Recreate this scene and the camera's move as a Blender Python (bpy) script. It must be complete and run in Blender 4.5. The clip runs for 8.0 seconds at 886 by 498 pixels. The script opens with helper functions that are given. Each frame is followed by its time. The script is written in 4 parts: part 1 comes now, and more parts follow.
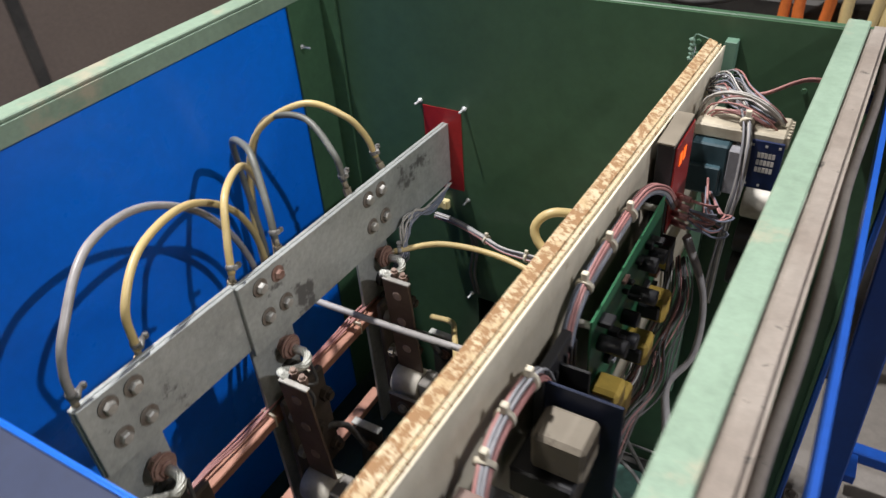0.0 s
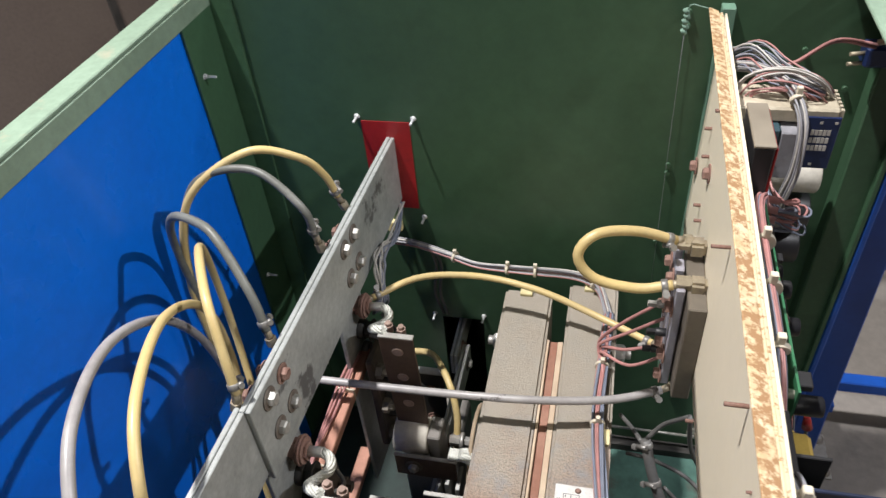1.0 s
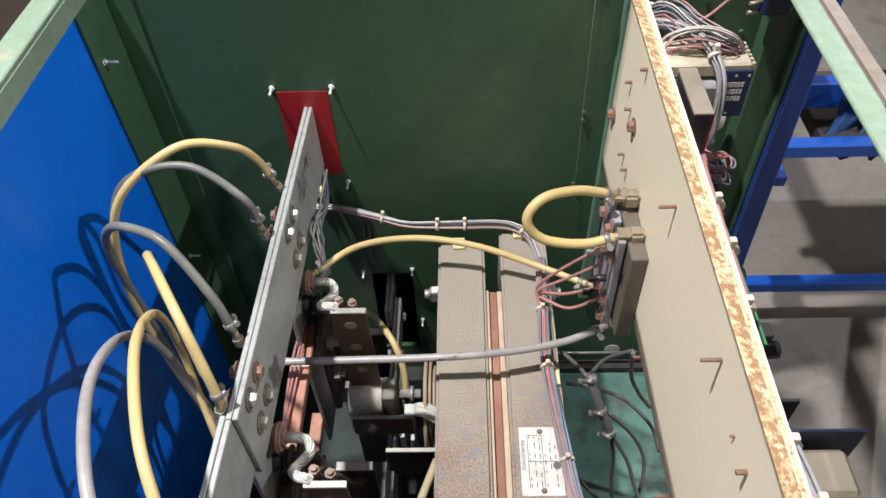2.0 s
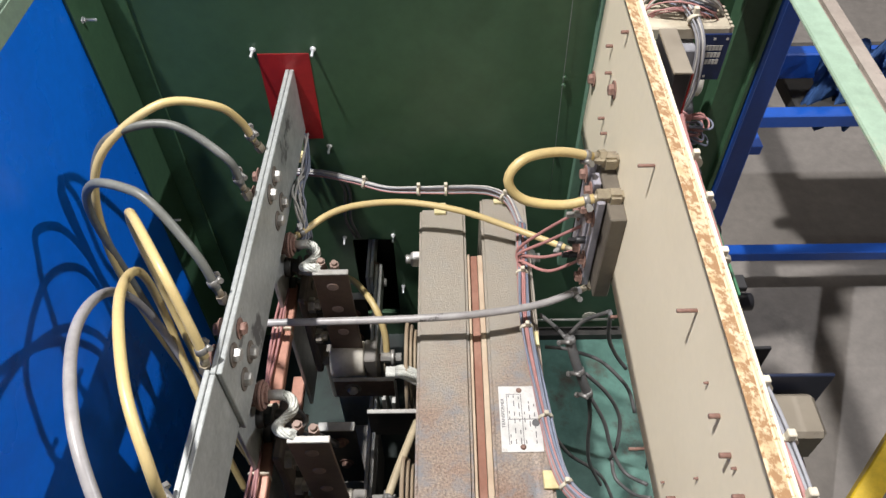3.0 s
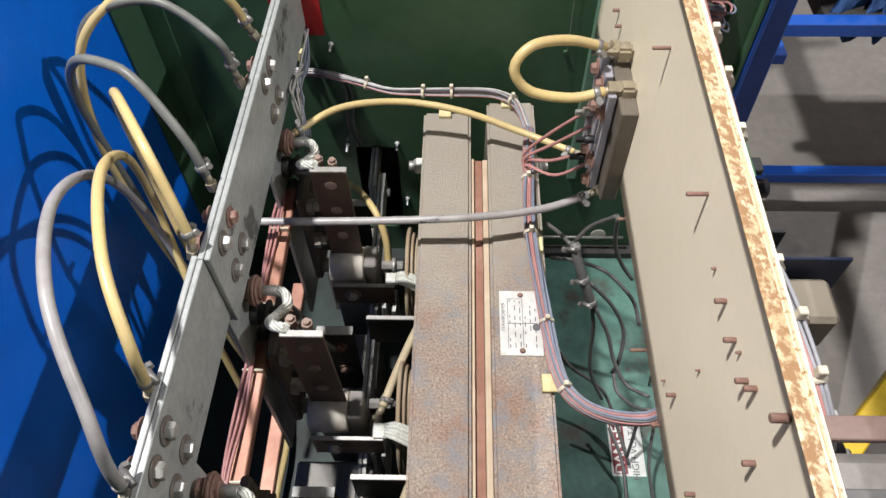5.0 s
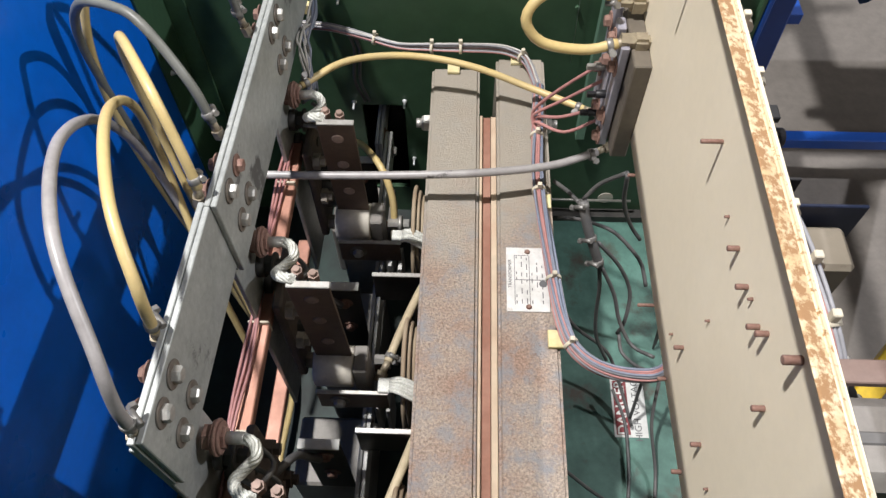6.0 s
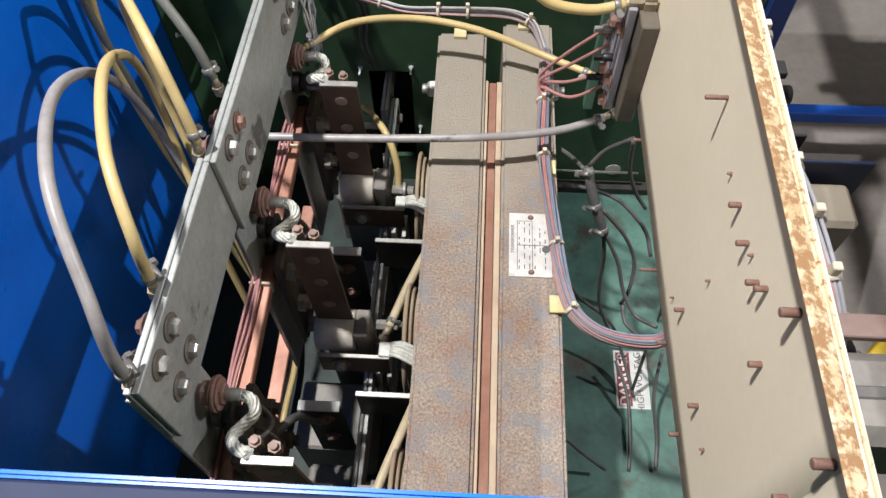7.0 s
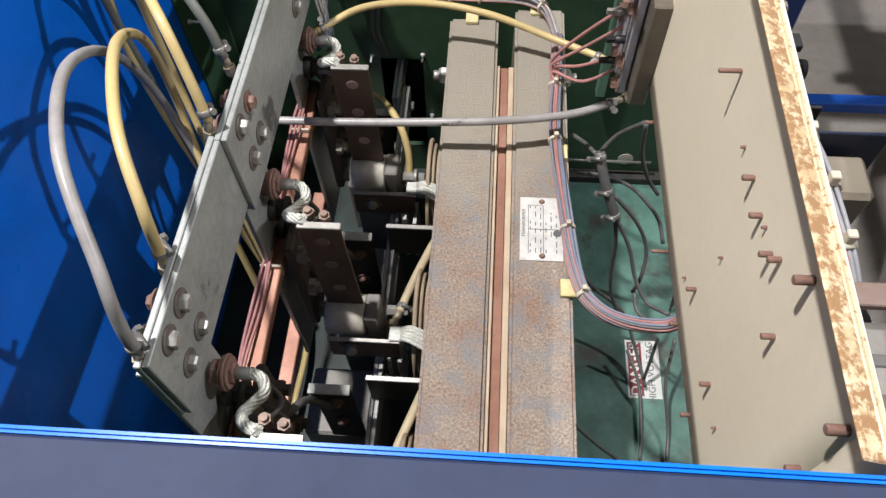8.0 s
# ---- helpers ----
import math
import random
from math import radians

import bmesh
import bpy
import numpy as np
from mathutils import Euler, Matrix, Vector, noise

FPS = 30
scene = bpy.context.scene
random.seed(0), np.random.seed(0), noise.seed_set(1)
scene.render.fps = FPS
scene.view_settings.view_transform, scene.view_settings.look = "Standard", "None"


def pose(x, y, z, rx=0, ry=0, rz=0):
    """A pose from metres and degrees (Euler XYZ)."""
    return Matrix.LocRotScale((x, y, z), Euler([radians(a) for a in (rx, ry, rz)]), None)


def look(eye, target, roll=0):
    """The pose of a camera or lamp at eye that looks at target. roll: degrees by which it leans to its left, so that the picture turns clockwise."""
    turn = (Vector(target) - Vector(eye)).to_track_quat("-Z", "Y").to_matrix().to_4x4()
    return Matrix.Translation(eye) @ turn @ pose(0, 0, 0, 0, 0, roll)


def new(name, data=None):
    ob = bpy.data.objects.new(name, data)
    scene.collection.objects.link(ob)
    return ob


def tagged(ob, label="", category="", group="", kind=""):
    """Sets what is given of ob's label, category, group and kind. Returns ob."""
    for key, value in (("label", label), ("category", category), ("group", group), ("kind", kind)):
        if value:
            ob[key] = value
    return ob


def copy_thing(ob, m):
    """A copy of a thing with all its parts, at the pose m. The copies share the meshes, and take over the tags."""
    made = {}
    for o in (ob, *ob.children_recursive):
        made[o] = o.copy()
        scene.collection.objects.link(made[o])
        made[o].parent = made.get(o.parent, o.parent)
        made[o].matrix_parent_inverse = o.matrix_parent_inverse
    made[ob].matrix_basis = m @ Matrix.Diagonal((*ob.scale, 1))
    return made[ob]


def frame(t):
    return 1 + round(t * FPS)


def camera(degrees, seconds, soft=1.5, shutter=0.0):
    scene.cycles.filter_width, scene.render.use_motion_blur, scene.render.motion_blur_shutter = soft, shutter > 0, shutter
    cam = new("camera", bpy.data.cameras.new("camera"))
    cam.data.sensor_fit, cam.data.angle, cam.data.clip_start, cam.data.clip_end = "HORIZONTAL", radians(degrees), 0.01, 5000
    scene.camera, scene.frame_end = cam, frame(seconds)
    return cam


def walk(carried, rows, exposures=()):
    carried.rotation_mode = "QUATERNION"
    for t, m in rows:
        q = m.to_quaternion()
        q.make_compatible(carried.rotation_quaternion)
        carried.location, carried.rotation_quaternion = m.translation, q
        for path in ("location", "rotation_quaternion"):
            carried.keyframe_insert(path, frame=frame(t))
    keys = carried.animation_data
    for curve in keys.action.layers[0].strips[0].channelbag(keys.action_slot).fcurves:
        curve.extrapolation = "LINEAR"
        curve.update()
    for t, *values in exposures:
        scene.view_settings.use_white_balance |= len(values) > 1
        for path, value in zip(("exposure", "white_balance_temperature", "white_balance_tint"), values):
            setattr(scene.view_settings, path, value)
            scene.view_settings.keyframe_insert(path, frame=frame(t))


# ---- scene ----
cam = camera(62.4, 8.0, 1.4, 0.35)
PATH = [
    (0, (0.519, -0.737, 1.929), (-0.331, 0.616, 0.726), -4.2),
    (0.5, (0.302, -0.685, 1.914), (-0.313, 0.755, 0.671), -5.9),
    (1, (0.133, -0.617, 1.927), (-0.28, 0.839, 0.619), -5.7),
    (1.5, (0.048, -0.588, 1.974), (-0.137, 0.826, 0.572), -5.0),
    (1.7, (0.016, -0.586, 2.015), (-0.102, 0.795, 0.573), -4.6),
    (3, (0.003, -0.62, 2.006), (-0.006, 0.676, 0.483), -1.0),
    (3.5, (0.009, -0.625, 1.991), (-0.014, 0.635, 0.438), -1.1),
    (4, (0.02, -0.629, 1.983), (-0.011, 0.596, 0.402), -1.1),
    (4.5, (0.024, -0.633, 1.952), (-0.014, 0.56, 0.347), -1.2),
    (6, (0.017, -0.659, 1.905), (-0.035, 0.433, 0.23), -0.9),
    (6.5, (0.024, -0.664, 1.895), (-0.041, 0.402, 0.204), -1.1),
    (7, (0.03, -0.676, 1.885), (-0.046, 0.366, 0.179), -1.3),
    (7.5, (0.03, -0.687, 1.877), (-0.058, 0.34, 0.164), -1.8),
    (8, (0.033, -0.695, 1.869), (-0.075, 0.34, 0.161), -2.6),
]
walk(cam, [(t, look(eye, target, roll)) for t, eye, target, roll in PATH],
     [(0, -1.05), (0.6, -0.90), (1.5, -0.84), (4.5, -0.84), (6.5, -0.88), (8, -0.92)])

# ---- world and lamps ----
world = bpy.data.worlds.new("hall_air")
scene.world = world
world.use_nodes = True
world.node_tree.nodes["Background"].inputs[0].default_value = (0.80, 0.84, 0.90, 1)
world.node_tree.nodes["Background"].inputs[1].default_value = 0.002


def hall_or_fill(eye, target, watts, size, tint):
    data = bpy.data.lights.new("hall_or_fill_lamp", "AREA")
    data.shape, data.size, data.energy, data.color = "DISK", size, watts, tint
    ob = new("hall_or_fill_lamp", data)
    ob.matrix_world = look(eye, target)
    return ob


hall_or_fill((3.7, 0.08, 4.68), (-0.4, 0.1, 1.0), 260, 0.10, (0.95, 0.95, 1.0))
hall_or_fill((-1.38, 0.04, 5.5), (0.1, 0.1, 1.0), 725, 0.18, (0.98, 0.955, 0.95))
hall_or_fill((3.2, 3.5, 5.4), (2.0, 2.5, 0.0), 90, 0.5, (1.0, 0.96, 0.93))
# Fill lamp added in front to lift the back wall; no source seen.
hall_or_fill((-0.7, -4.6, 5.6), (0.1, 0.3, 0.9), 95, 0.45, (1.0, 0.965, 0.93))


# ---- materials ----
def mat(name, color, rough=0.5, metal=0.0, color2=None, big=3.0, fine=60.0, lo=0.40, hi=0.65, bump=0.15, grain=0.12, wear=None, wear_lo=0.60, wear_hi=0.66, wear_scale=9.0, coat=0.0, rough2=None, island=0.0, spot=None, spot_lo=0.62, spot_hi=0.68, spot_scale=60.0):
    """Base colour with broad patches of color2, fine grain, and sharp-edged worn spots."""
    m = bpy.data.materials.new(name)
    m.use_nodes = True
    nt = m.node_tree
    n, l = nt.nodes, nt.links
    b = n["Principled BSDF"]
    tc = n.new("ShaderNodeTexCoord")

    def noise_node(scale, detail, rough_in=0.6):
        k = n.new("ShaderNodeTexNoise")
        k.inputs["Scale"].default_value, k.inputs["Detail"].default_value, k.inputs["Roughness"].default_value = scale, detail, rough_in
        l.new(tc.outputs["Object"], k.inputs["Vector"])
        return k

    def ramp(src, a, c):
        k = n.new("ShaderNodeMapRange")
        k.inputs["From Min"].default_value, k.inputs["From Max"].default_value = a, c
        l.new(src, k.inputs["Value"])
        return k.outputs["Result"]

    def mix(fac, a, c, kind="MIX"):
        k = n.new("ShaderNodeMix")
        k.data_type, k.blend_type = "RGBA", kind
        for sock, v in ((k.inputs[0], fac), (k.inputs[6], a), (k.inputs[7], c)):
            if isinstance(v, tuple):
                sock.default_value = (*v, 1)
            elif isinstance(v, float):
                sock.default_value = v
            else:
                l.new(v, sock)
        return k.outputs[2]

    broad = noise_node(big, 5)
    small = noise_node(fine, 4, 0.7)
    c2 = color2 or tuple(v * 0.8 for v in color)
    col = mix(ramp(broad.outputs["Fac"], lo, hi), color, c2)
    g = ramp(small.outputs["Fac"], 0.3, 0.7)
    shade = n.new("ShaderNodeMapRange")
    shade.inputs["To Min"].default_value, shade.inputs["To Max"].default_value = 1 - grain, 1 + grain
    l.new(g, shade.inputs["Value"])
    comb = n.new("ShaderNodeCombineXYZ")
    for k in range(3):
        l.new(shade.outputs[0], comb.inputs[k])
    col = mix(1.0, col, comb.outputs[0], "MULTIPLY")
    rr = n.new("ShaderNodeMapRange")
    rr.inputs["To Min"].default_value, rr.inputs["To Max"].default_value = max(rough - 0.08, 0.02), min(rough + 0.10, 1)
    l.new(broad.outputs["Fac"], rr.inputs["Value"])
    rough_out = rr.outputs[0]
    if wear:
        w = noise_node(wear_scale, 8, 0.68)
        f = ramp(w.outputs["Fac"], wear_lo, wear_hi)
        col = mix(f, col, wear)
        if rough2 is not None:
            k = n.new("ShaderNodeMix")
            l.new(f, k.inputs[0])
            l.new(rough_out, k.inputs[2])
            k.inputs[3].default_value = rough2
            rough_out = k.outputs[0]
    if spot:
        w = noise_node(spot_scale, 6, 0.7)
        col = mix(ramp(w.outputs["Fac"], spot_lo, spot_hi), col, spot)
    if island:
        geo = n.new("ShaderNodeNewGeometry")
        k = n.new("ShaderNodeHueSaturation")
        mr = n.new("ShaderNodeMapRange")
        mr.inputs["To Min"].default_value, mr.inputs["To Max"].default_value = 1 - island, 1 + island
        l.new(geo.outputs["Random Per Island"], mr.inputs["Value"])
        l.new(mr.outputs[0], k.inputs["Value"])
        l.new(col, k.inputs["Color"])
        col = k.outputs[0]
    l.new(col, b.inputs["Base Color"])
    l.new(rough_out, b.inputs["Roughness"])
    b.inputs["Metallic"].default_value = metal
    b.inputs["Coat Weight"].default_value = coat
    if bump:
        k = n.new("ShaderNodeBump")
        k.inputs["Strength"].default_value, k.inputs["Distance"].default_value = bump, 0.002
        l.new(small.outputs["Fac"], k.inputs["Height"])
        l.new(k.outputs[0], b.inputs["Normal"])
    return m


M_BLUE = mat("blue_gloss_paint", (0.003, 0.172, 0.82), 0.28, color2=(0.003, 0.142, 0.70), big=2.0, fine=40, bump=0.04, grain=0.05)
M_BLUE.node_tree.nodes["Principled BSDF"].inputs["Specular IOR Level"].default_value = 0.35
M_BLUE_OUT = mat("blue_outer_paint", (0.009, 0.072, 0.36), 0.4, color2=(0.007, 0.055, 0.28), bump=0.05, grain=0.08)
M_GREEN = mat("dark_green_paint", (0.046, 0.098, 0.051), 0.40, color2=(0.038, 0.082, 0.044), big=1.6, fine=30, bump=0.06, grain=0.10, wear=(0.060, 0.108, 0.066), wear_lo=0.62, wear_hi=0.85, wear_scale=3)
M_LIGHTGREEN = mat("pale_green_paint", (0.25, 0.345, 0.26), 0.45, color2=(0.20, 0.28, 0.205), bump=0.08, wear=(0.38, 0.35, 0.26), wear_lo=0.55, wear_hi=0.64, wear_scale=5)
M_TEAL = mat("grimy_teal_paint", (0.09, 0.195, 0.158), 0.5, color2=(0.045, 0.105, 0.084), big=6, wear=(0.06, 0.05, 0.038), wear_lo=0.56, wear_hi=0.68, wear_scale=7)
M_CREAM = mat("cream_paint", (0.86, 0.775, 0.60), 0.40, color2=(0.82, 0.73, 0.555), big=1.5, bump=0.02, grain=0.02, wear=(0.74, 0.65, 0.49), wear_lo=0.66, wear_hi=0.80, wear_scale=6)
M_CREAM_BACK = mat("darker_blotched_cream_paint", (0.50, 0.455, 0.36), 0.55, color2=(0.40, 0.36, 0.28), big=9, bump=0.05, grain=0.06, wear=(0.27, 0.21, 0.14), wear_lo=0.62, wear_hi=0.74, wear_scale=16)
M_RUST_EDGE = mat("rust_bitten_cream_paint", (0.62, 0.51, 0.335), 0.5, color2=(0.50, 0.365, 0.20), big=40, wear=(0.30, 0.17, 0.08), wear_lo=0.44, wear_hi=0.535, wear_scale=100, bump=0.5, rough2=0.9)
M_EDGE = mat("chipped_cream_paint", (0.62, 0.53, 0.37), 0.35, color2=(0.60, 0.49, 0.31), big=30, wear=(0.33, 0.19, 0.085), wear_lo=0.54, wear_hi=0.61, wear_scale=150, bump=0.2, rough2=0.9)
M_CORE = mat("dusty_rusting_core_steel", (0.285, 0.230, 0.185), 0.42, 0.15, color2=(0.245, 0.160, 0.118), big=9, fine=230, lo=0.42, hi=0.62, bump=1.0, grain=0.55, wear=(0.200, 0.198, 0.205), wear_lo=0.47, wear_hi=0.66, wear_scale=26, spot=(0.155, 0.092, 0.066), spot_lo=0.58, spot_hi=0.70, spot_scale=110)
DUST = (0.315, 0.285, 0.235)


def dust_over(m, y0, y1, dust):
    """Lets a film of tan dust cover the far end of a thing, with a ragged border."""
    n, l = m.node_tree.nodes, m.node_tree.links
    b = n["Principled BSDF"]
    old = b.inputs["Base Color"].links[0].from_socket
    tc = n.new("ShaderNodeTexCoord")
    sep = n.new("ShaderNodeSeparateXYZ")
    l.new(tc.outputs["Object"], sep.inputs[0])
    ns = n.new("ShaderNodeTexNoise")
    ns.inputs["Scale"].default_value, ns.inputs["Detail"].default_value = 14, 7
    l.new(tc.outputs["Object"], ns.inputs["Vector"])
    add = n.new("ShaderNodeMath")
    add.operation = "MULTIPLY_ADD"
    l.new(ns.outputs["Fac"], add.inputs[0])
    add.inputs[1].default_value = 0.45
    l.new(sep.outputs["Y"], add.inputs[2])
    mr = n.new("ShaderNodeMapRange")
    mr.inputs["From Min"].default_value, mr.inputs["From Max"].default_value = y0 + 0.225, y1 + 0.225
    mr.inputs["To Max"].default_value = 0.85
    l.new(add.outputs[0], mr.inputs["Value"])
    mx = n.new("ShaderNodeMix")
    mx.data_type = "RGBA"
    l.new(mr.outputs[0], mx.inputs[0])
    l.new(old, mx.inputs[6])
    mx.inputs[7].default_value = (*dust, 1)
    l.new(mx.outputs[2], b.inputs["Base Color"])


dust_over(M_CORE, 0.0, 0.22, DUST)
M_BUS = mat("dull_tinned_bar", (0.42, 0.44, 0.425), 0.45, 0.4, color2=(0.29, 0.305, 0.295), big=7, fine=90, lo=0.42, hi=0.66, bump=0.15, grain=0.14, wear=(0.13, 0.13, 0.128), wear_lo=0.605, wear_hi=0.655, wear_scale=9)
M_RED = mat("red_fibre_sheet", (0.30, 0.010, 0.012), 0.5, bump=0.05)
M_CONCRETE = mat("stained_concrete", (0.22, 0.20, 0.18), 0.75, color2=(0.145, 0.132, 0.118), big=1.4, fine=25, lo=0.35, hi=0.7, bump=0.2, wear=(0.075, 0.07, 0.066), wear_lo=0.58, wear_hi=0.75, wear_scale=2.0)
M_HALL = mat("hall_wall_sheet", (0.15, 0.118, 0.098), 0.7, color2=(0.12, 0.092, 0.078), big=1.0, bump=0.05)
M_YHOSE = mat("amber_hose", (0.56, 0.43, 0.19), 0.40, color2=(0.50, 0.39, 0.19), big=9, fine=120, bump=0.05, grain=0.06, wear=(0.36, 0.25, 0.10), wear_lo=0.66, wear_hi=0.72, wear_scale=16)
M_PALEHOSE = mat("pale_tan_hose", (0.50, 0.42, 0.28), 0.5, color2=(0.42, 0.35, 0.23), big=12, bump=0.06)
M_GHOSE = mat("dirty_grey_hose", (0.34, 0.325, 0.32), 0.36, color2=(0.265, 0.25, 0.245), big=9, bump=0.06, wear=(0.085, 0.08, 0.075), wear_lo=0.64, wear_hi=0.69, wear_scale=14)
M_DHOSE = mat("dark_grey_hose", (0.155, 0.16, 0.145), 0.42, color2=(0.11, 0.112, 0.10), big=9, bump=0.08, wear=(0.24, 0.235, 0.22), wear_lo=0.60, wear_hi=0.72, wear_scale=10)
M_BROWN = mat("brown_tarnished_copper", (0.12, 0.078, 0.055), 0.55, 0.3, color2=(0.085, 0.056, 0.042), big=8, bump=0.1)
M_COPPER = mat("copper_bar", (0.50, 0.26, 0.19), 0.5, 0.35, color2=(0.36, 0.18, 0.125), big=9, bump=0.12)


# ---- mesh helpers ----
def box(bm, x0, x1, y0, y1, z0, z1, m=None):
    vs = [bm.verts.new((x, y, z)) for x in (x0, x1) for y in (y0, y1) for z in (z0, z1)]
    if m is not None:
        for v in vs:
            v.co = m @ v.co
    for q in ((0, 1, 3, 2), (4, 6, 7, 5), (0, 4, 5, 1), (2, 3, 7, 6), (0, 2, 6, 4), (1, 5, 7, 3)):
        bm.faces.new([vs[k] for k in q])
    return vs


def rbox(bm, x0, x1, y0, y1, z0, z1, r=0.002, m=None, seg=1):
    """A box with eased edges."""
    t = bmesh.new()
    box(t, x0, x1, y0, y1, z0, z1)
    bmesh.ops.bevel(t, geom=t.edges[:], offset=r, segments=seg, affect="EDGES")
    join(bm, t, m)


def join(bm, other, m=None):
    at = {}
    for v in other.verts:
        at[v] = bm.verts.new(m @ v.co if m is not None else v.co)
    for f in other.faces:
        g = bm.faces.new([at[v] for v in f.verts])
        g.smooth = f.smooth
    other.free()


def axes(a, b):
    d = (Vector(b) - Vector(a)).normalized()
    u = d.orthogonal().normalized()
    return d, u, d.cross(u)


def rod(bm, a, b, r, seg=14, r2=None, smooth=True, ease=0.0):
    """A round (or six-sided) bar from a to b, with closed ends and, at will, eased rims."""
    a, b = Vector(a), Vector(b)
    d, u, w = axes(a, b)
    r2 = r if r2 is None else r2
    stops = [(a, r), (b, r2)]
    if ease:
        stops = [(a, r - ease), (a + d * ease, r), (b - d * ease, r2), (b, r2 - ease)]
    rings = []
    for c, q in stops:
        rings.append([bm.verts.new(c + (u * math.cos(2 * math.pi * k / seg) + w * math.sin(2 * math.pi * k / seg)) * q) for k in range(seg)])
    for p, q in zip(rings, rings[1:]):
        for k in range(seg):
            f = bm.faces.new([p[k], p[(k + 1) % seg], q[(k + 1) % seg], q[k]])
            f.smooth = smooth
    bm.faces.new(rings[0][::-1])
    bm.faces.new(rings[-1])


def curve_points(pts, step=0.012):
    """A smooth run through the points."""
    p = [Vector(q) for q in pts]
    p = [p[0] * 2 - p[1]] + p + [p[-1] * 2 - p[-2]]
    out = []
    for k in range(1, len(p) - 2):
        a, b, c, d = p[k - 1:k + 3]
        n = max(2, int((c - b).length / step))
        for s in range(n):
            t = s / n
            out.append(0.5 * (2 * b + (c - a) * t + (2 * a - 5 * b + 4 * c - d) * t * t + (3 * b - a - 3 * c + d) * t ** 3))
    out.append(p[-2])
    return out


def tube(bm, pts, r, seg=10, step=0.012, raw=False):
    run = [Vector(q) for q in pts] if raw else curve_points(pts, step)
    rings, u = [], None
    for k, c in enumerate(run):
        d = (run[min(k + 1, len(run) - 1)] - run[max(k - 1, 0)]).normalized()
        u = d.orthogonal() if u is None else u - d * u.dot(d)
        u.normalize()
        w = d.cross(u)
        rings.append([bm.verts.new(c + (u * math.cos(2 * math.pi * s / seg) + w * math.sin(2 * math.pi * s / seg)) * r) for s in range(seg)])
    for p, q in zip(rings, rings[1:]):
        for s in range(seg):
            f = bm.faces.new([p[s], p[(s + 1) % seg], q[(s + 1) % seg], q[s]])
            f.smooth = True
    bm.faces.new(rings[0][::-1])
    bm.faces.new(rings[-1])


def finish(name, bm, material):
    bmesh.ops.recalc_face_normals(bm, faces=bm.faces[:])
    me = bpy.data.meshes.new(name)
    bm.to_mesh(me)
    bm.free()
    me.materials.append(material)
    return new(name, me)


def part(name, bm, material, parent, label=""):
    ob = finish(name, bm, material)
    ob.parent = parent
    ob.matrix_parent_inverse = parent.matrix_world.inverted()
    if label:
        tagged(ob, label)
    return ob


def base(name, label, category, group="", at=(0, 0, 0)):
    ob = new(name)
    ob.empty_display_size = 0.05
    ob.matrix_world = Matrix.Translation(at)
    return tagged(ob, label, category, group)


def solid(name, material, x0, x1, y0, y1, z0, z1, parent=None, r=0.0, label=""):
    bm = bmesh.new()
    if r:
        rbox(bm, x0, x1, y0, y1, z0, z1, r)
    else:
        box(bm, x0, x1, y0, y1, z0, z1)
    return part(name, bm, material, parent, label) if parent else finish(name, bm, material)


M_STEEL = mat("zinc_steel", (0.50, 0.49, 0.46), 0.42, 0.6, color2=(0.36, 0.34, 0.31), big=30, fine=200, bump=0.06)
M_RUSTBOLT = mat("rusty_bolt", (0.20, 0.11, 0.085), 0.75, 0.2, color2=(0.29, 0.185, 0.15), big=60, fine=250, bump=0.3)
M_BRASS = mat("dull_brass", (0.36, 0.31, 0.22), 0.5, 0.4, color2=(0.24, 0.20, 0.15), big=50, bump=0.1)
M_BLACK = mat("black_plastic", (0.018, 0.018, 0.02), 0.45, bump=0.05)
# Teal pan paint darkened to stand in for deep shade under the stacks.
M_DEEPTEAL = mat("shade_darkened_teal_paint", (0.020, 0.040, 0.034), 0.6, color2=(0.010, 0.013, 0.012), big=5, bump=0.1)
M_CABLE = mat("black_cable_sheath", (0.075, 0.075, 0.075), 0.5, color2=(0.115, 0.11, 0.105), big=12, bump=0.06)
M_BRAID = mat("tinned_braid", (0.62, 0.63, 0.58), 0.6, 0.15, color2=(0.48, 0.48, 0.43), big=40, fine=400, bump=0.5, grain=0.3)
M_WHITE = mat("dusty_white_insulator", (0.58, 0.55, 0.48), 0.5, color2=(0.44, 0.41, 0.35), big=20)
M_TAN = mat("tan_insulation_strip", (0.50, 0.40, 0.29), 0.7, color2=(0.42, 0.31, 0.22), big=15)
M_BOARD = mat("red_brown_press_board", (0.23, 0.105, 0.07), 0.75, color2=(0.30, 0.16, 0.115), big=12, bump=0.2)
M_PINK = mat("faded_red_wire", (0.43, 0.205, 0.19), 0.5, color2=(0.35, 0.17, 0.16), big=10, island=0.25)
M_GREYW = mat("grey_wire", (0.30, 0.30, 0.32), 0.5, color2=(0.24, 0.24, 0.26), big=10, island=0.3)
M_BLUEW = mat("grey_blue_wire", (0.17, 0.195, 0.255), 0.5, color2=(0.21, 0.225, 0.28), big=10, island=0.2)
M_WHITEW = mat("white_wire", (0.55, 0.53, 0.49), 0.5, color2=(0.42, 0.40, 0.37), big=10, island=0.2)
M_TIE = mat("nylon_tie", (0.62, 0.56, 0.44), 0.5, bump=0.0)
M_YELLOW = mat("yellowed_nylon", (0.60, 0.53, 0.30), 0.55, color2=(0.52, 0.44, 0.22), big=20)
M_GREYBOX = mat("grey_brown_block", (0.24, 0.225, 0.20), 0.55, color2=(0.18, 0.165, 0.15), big=6, fine=80)
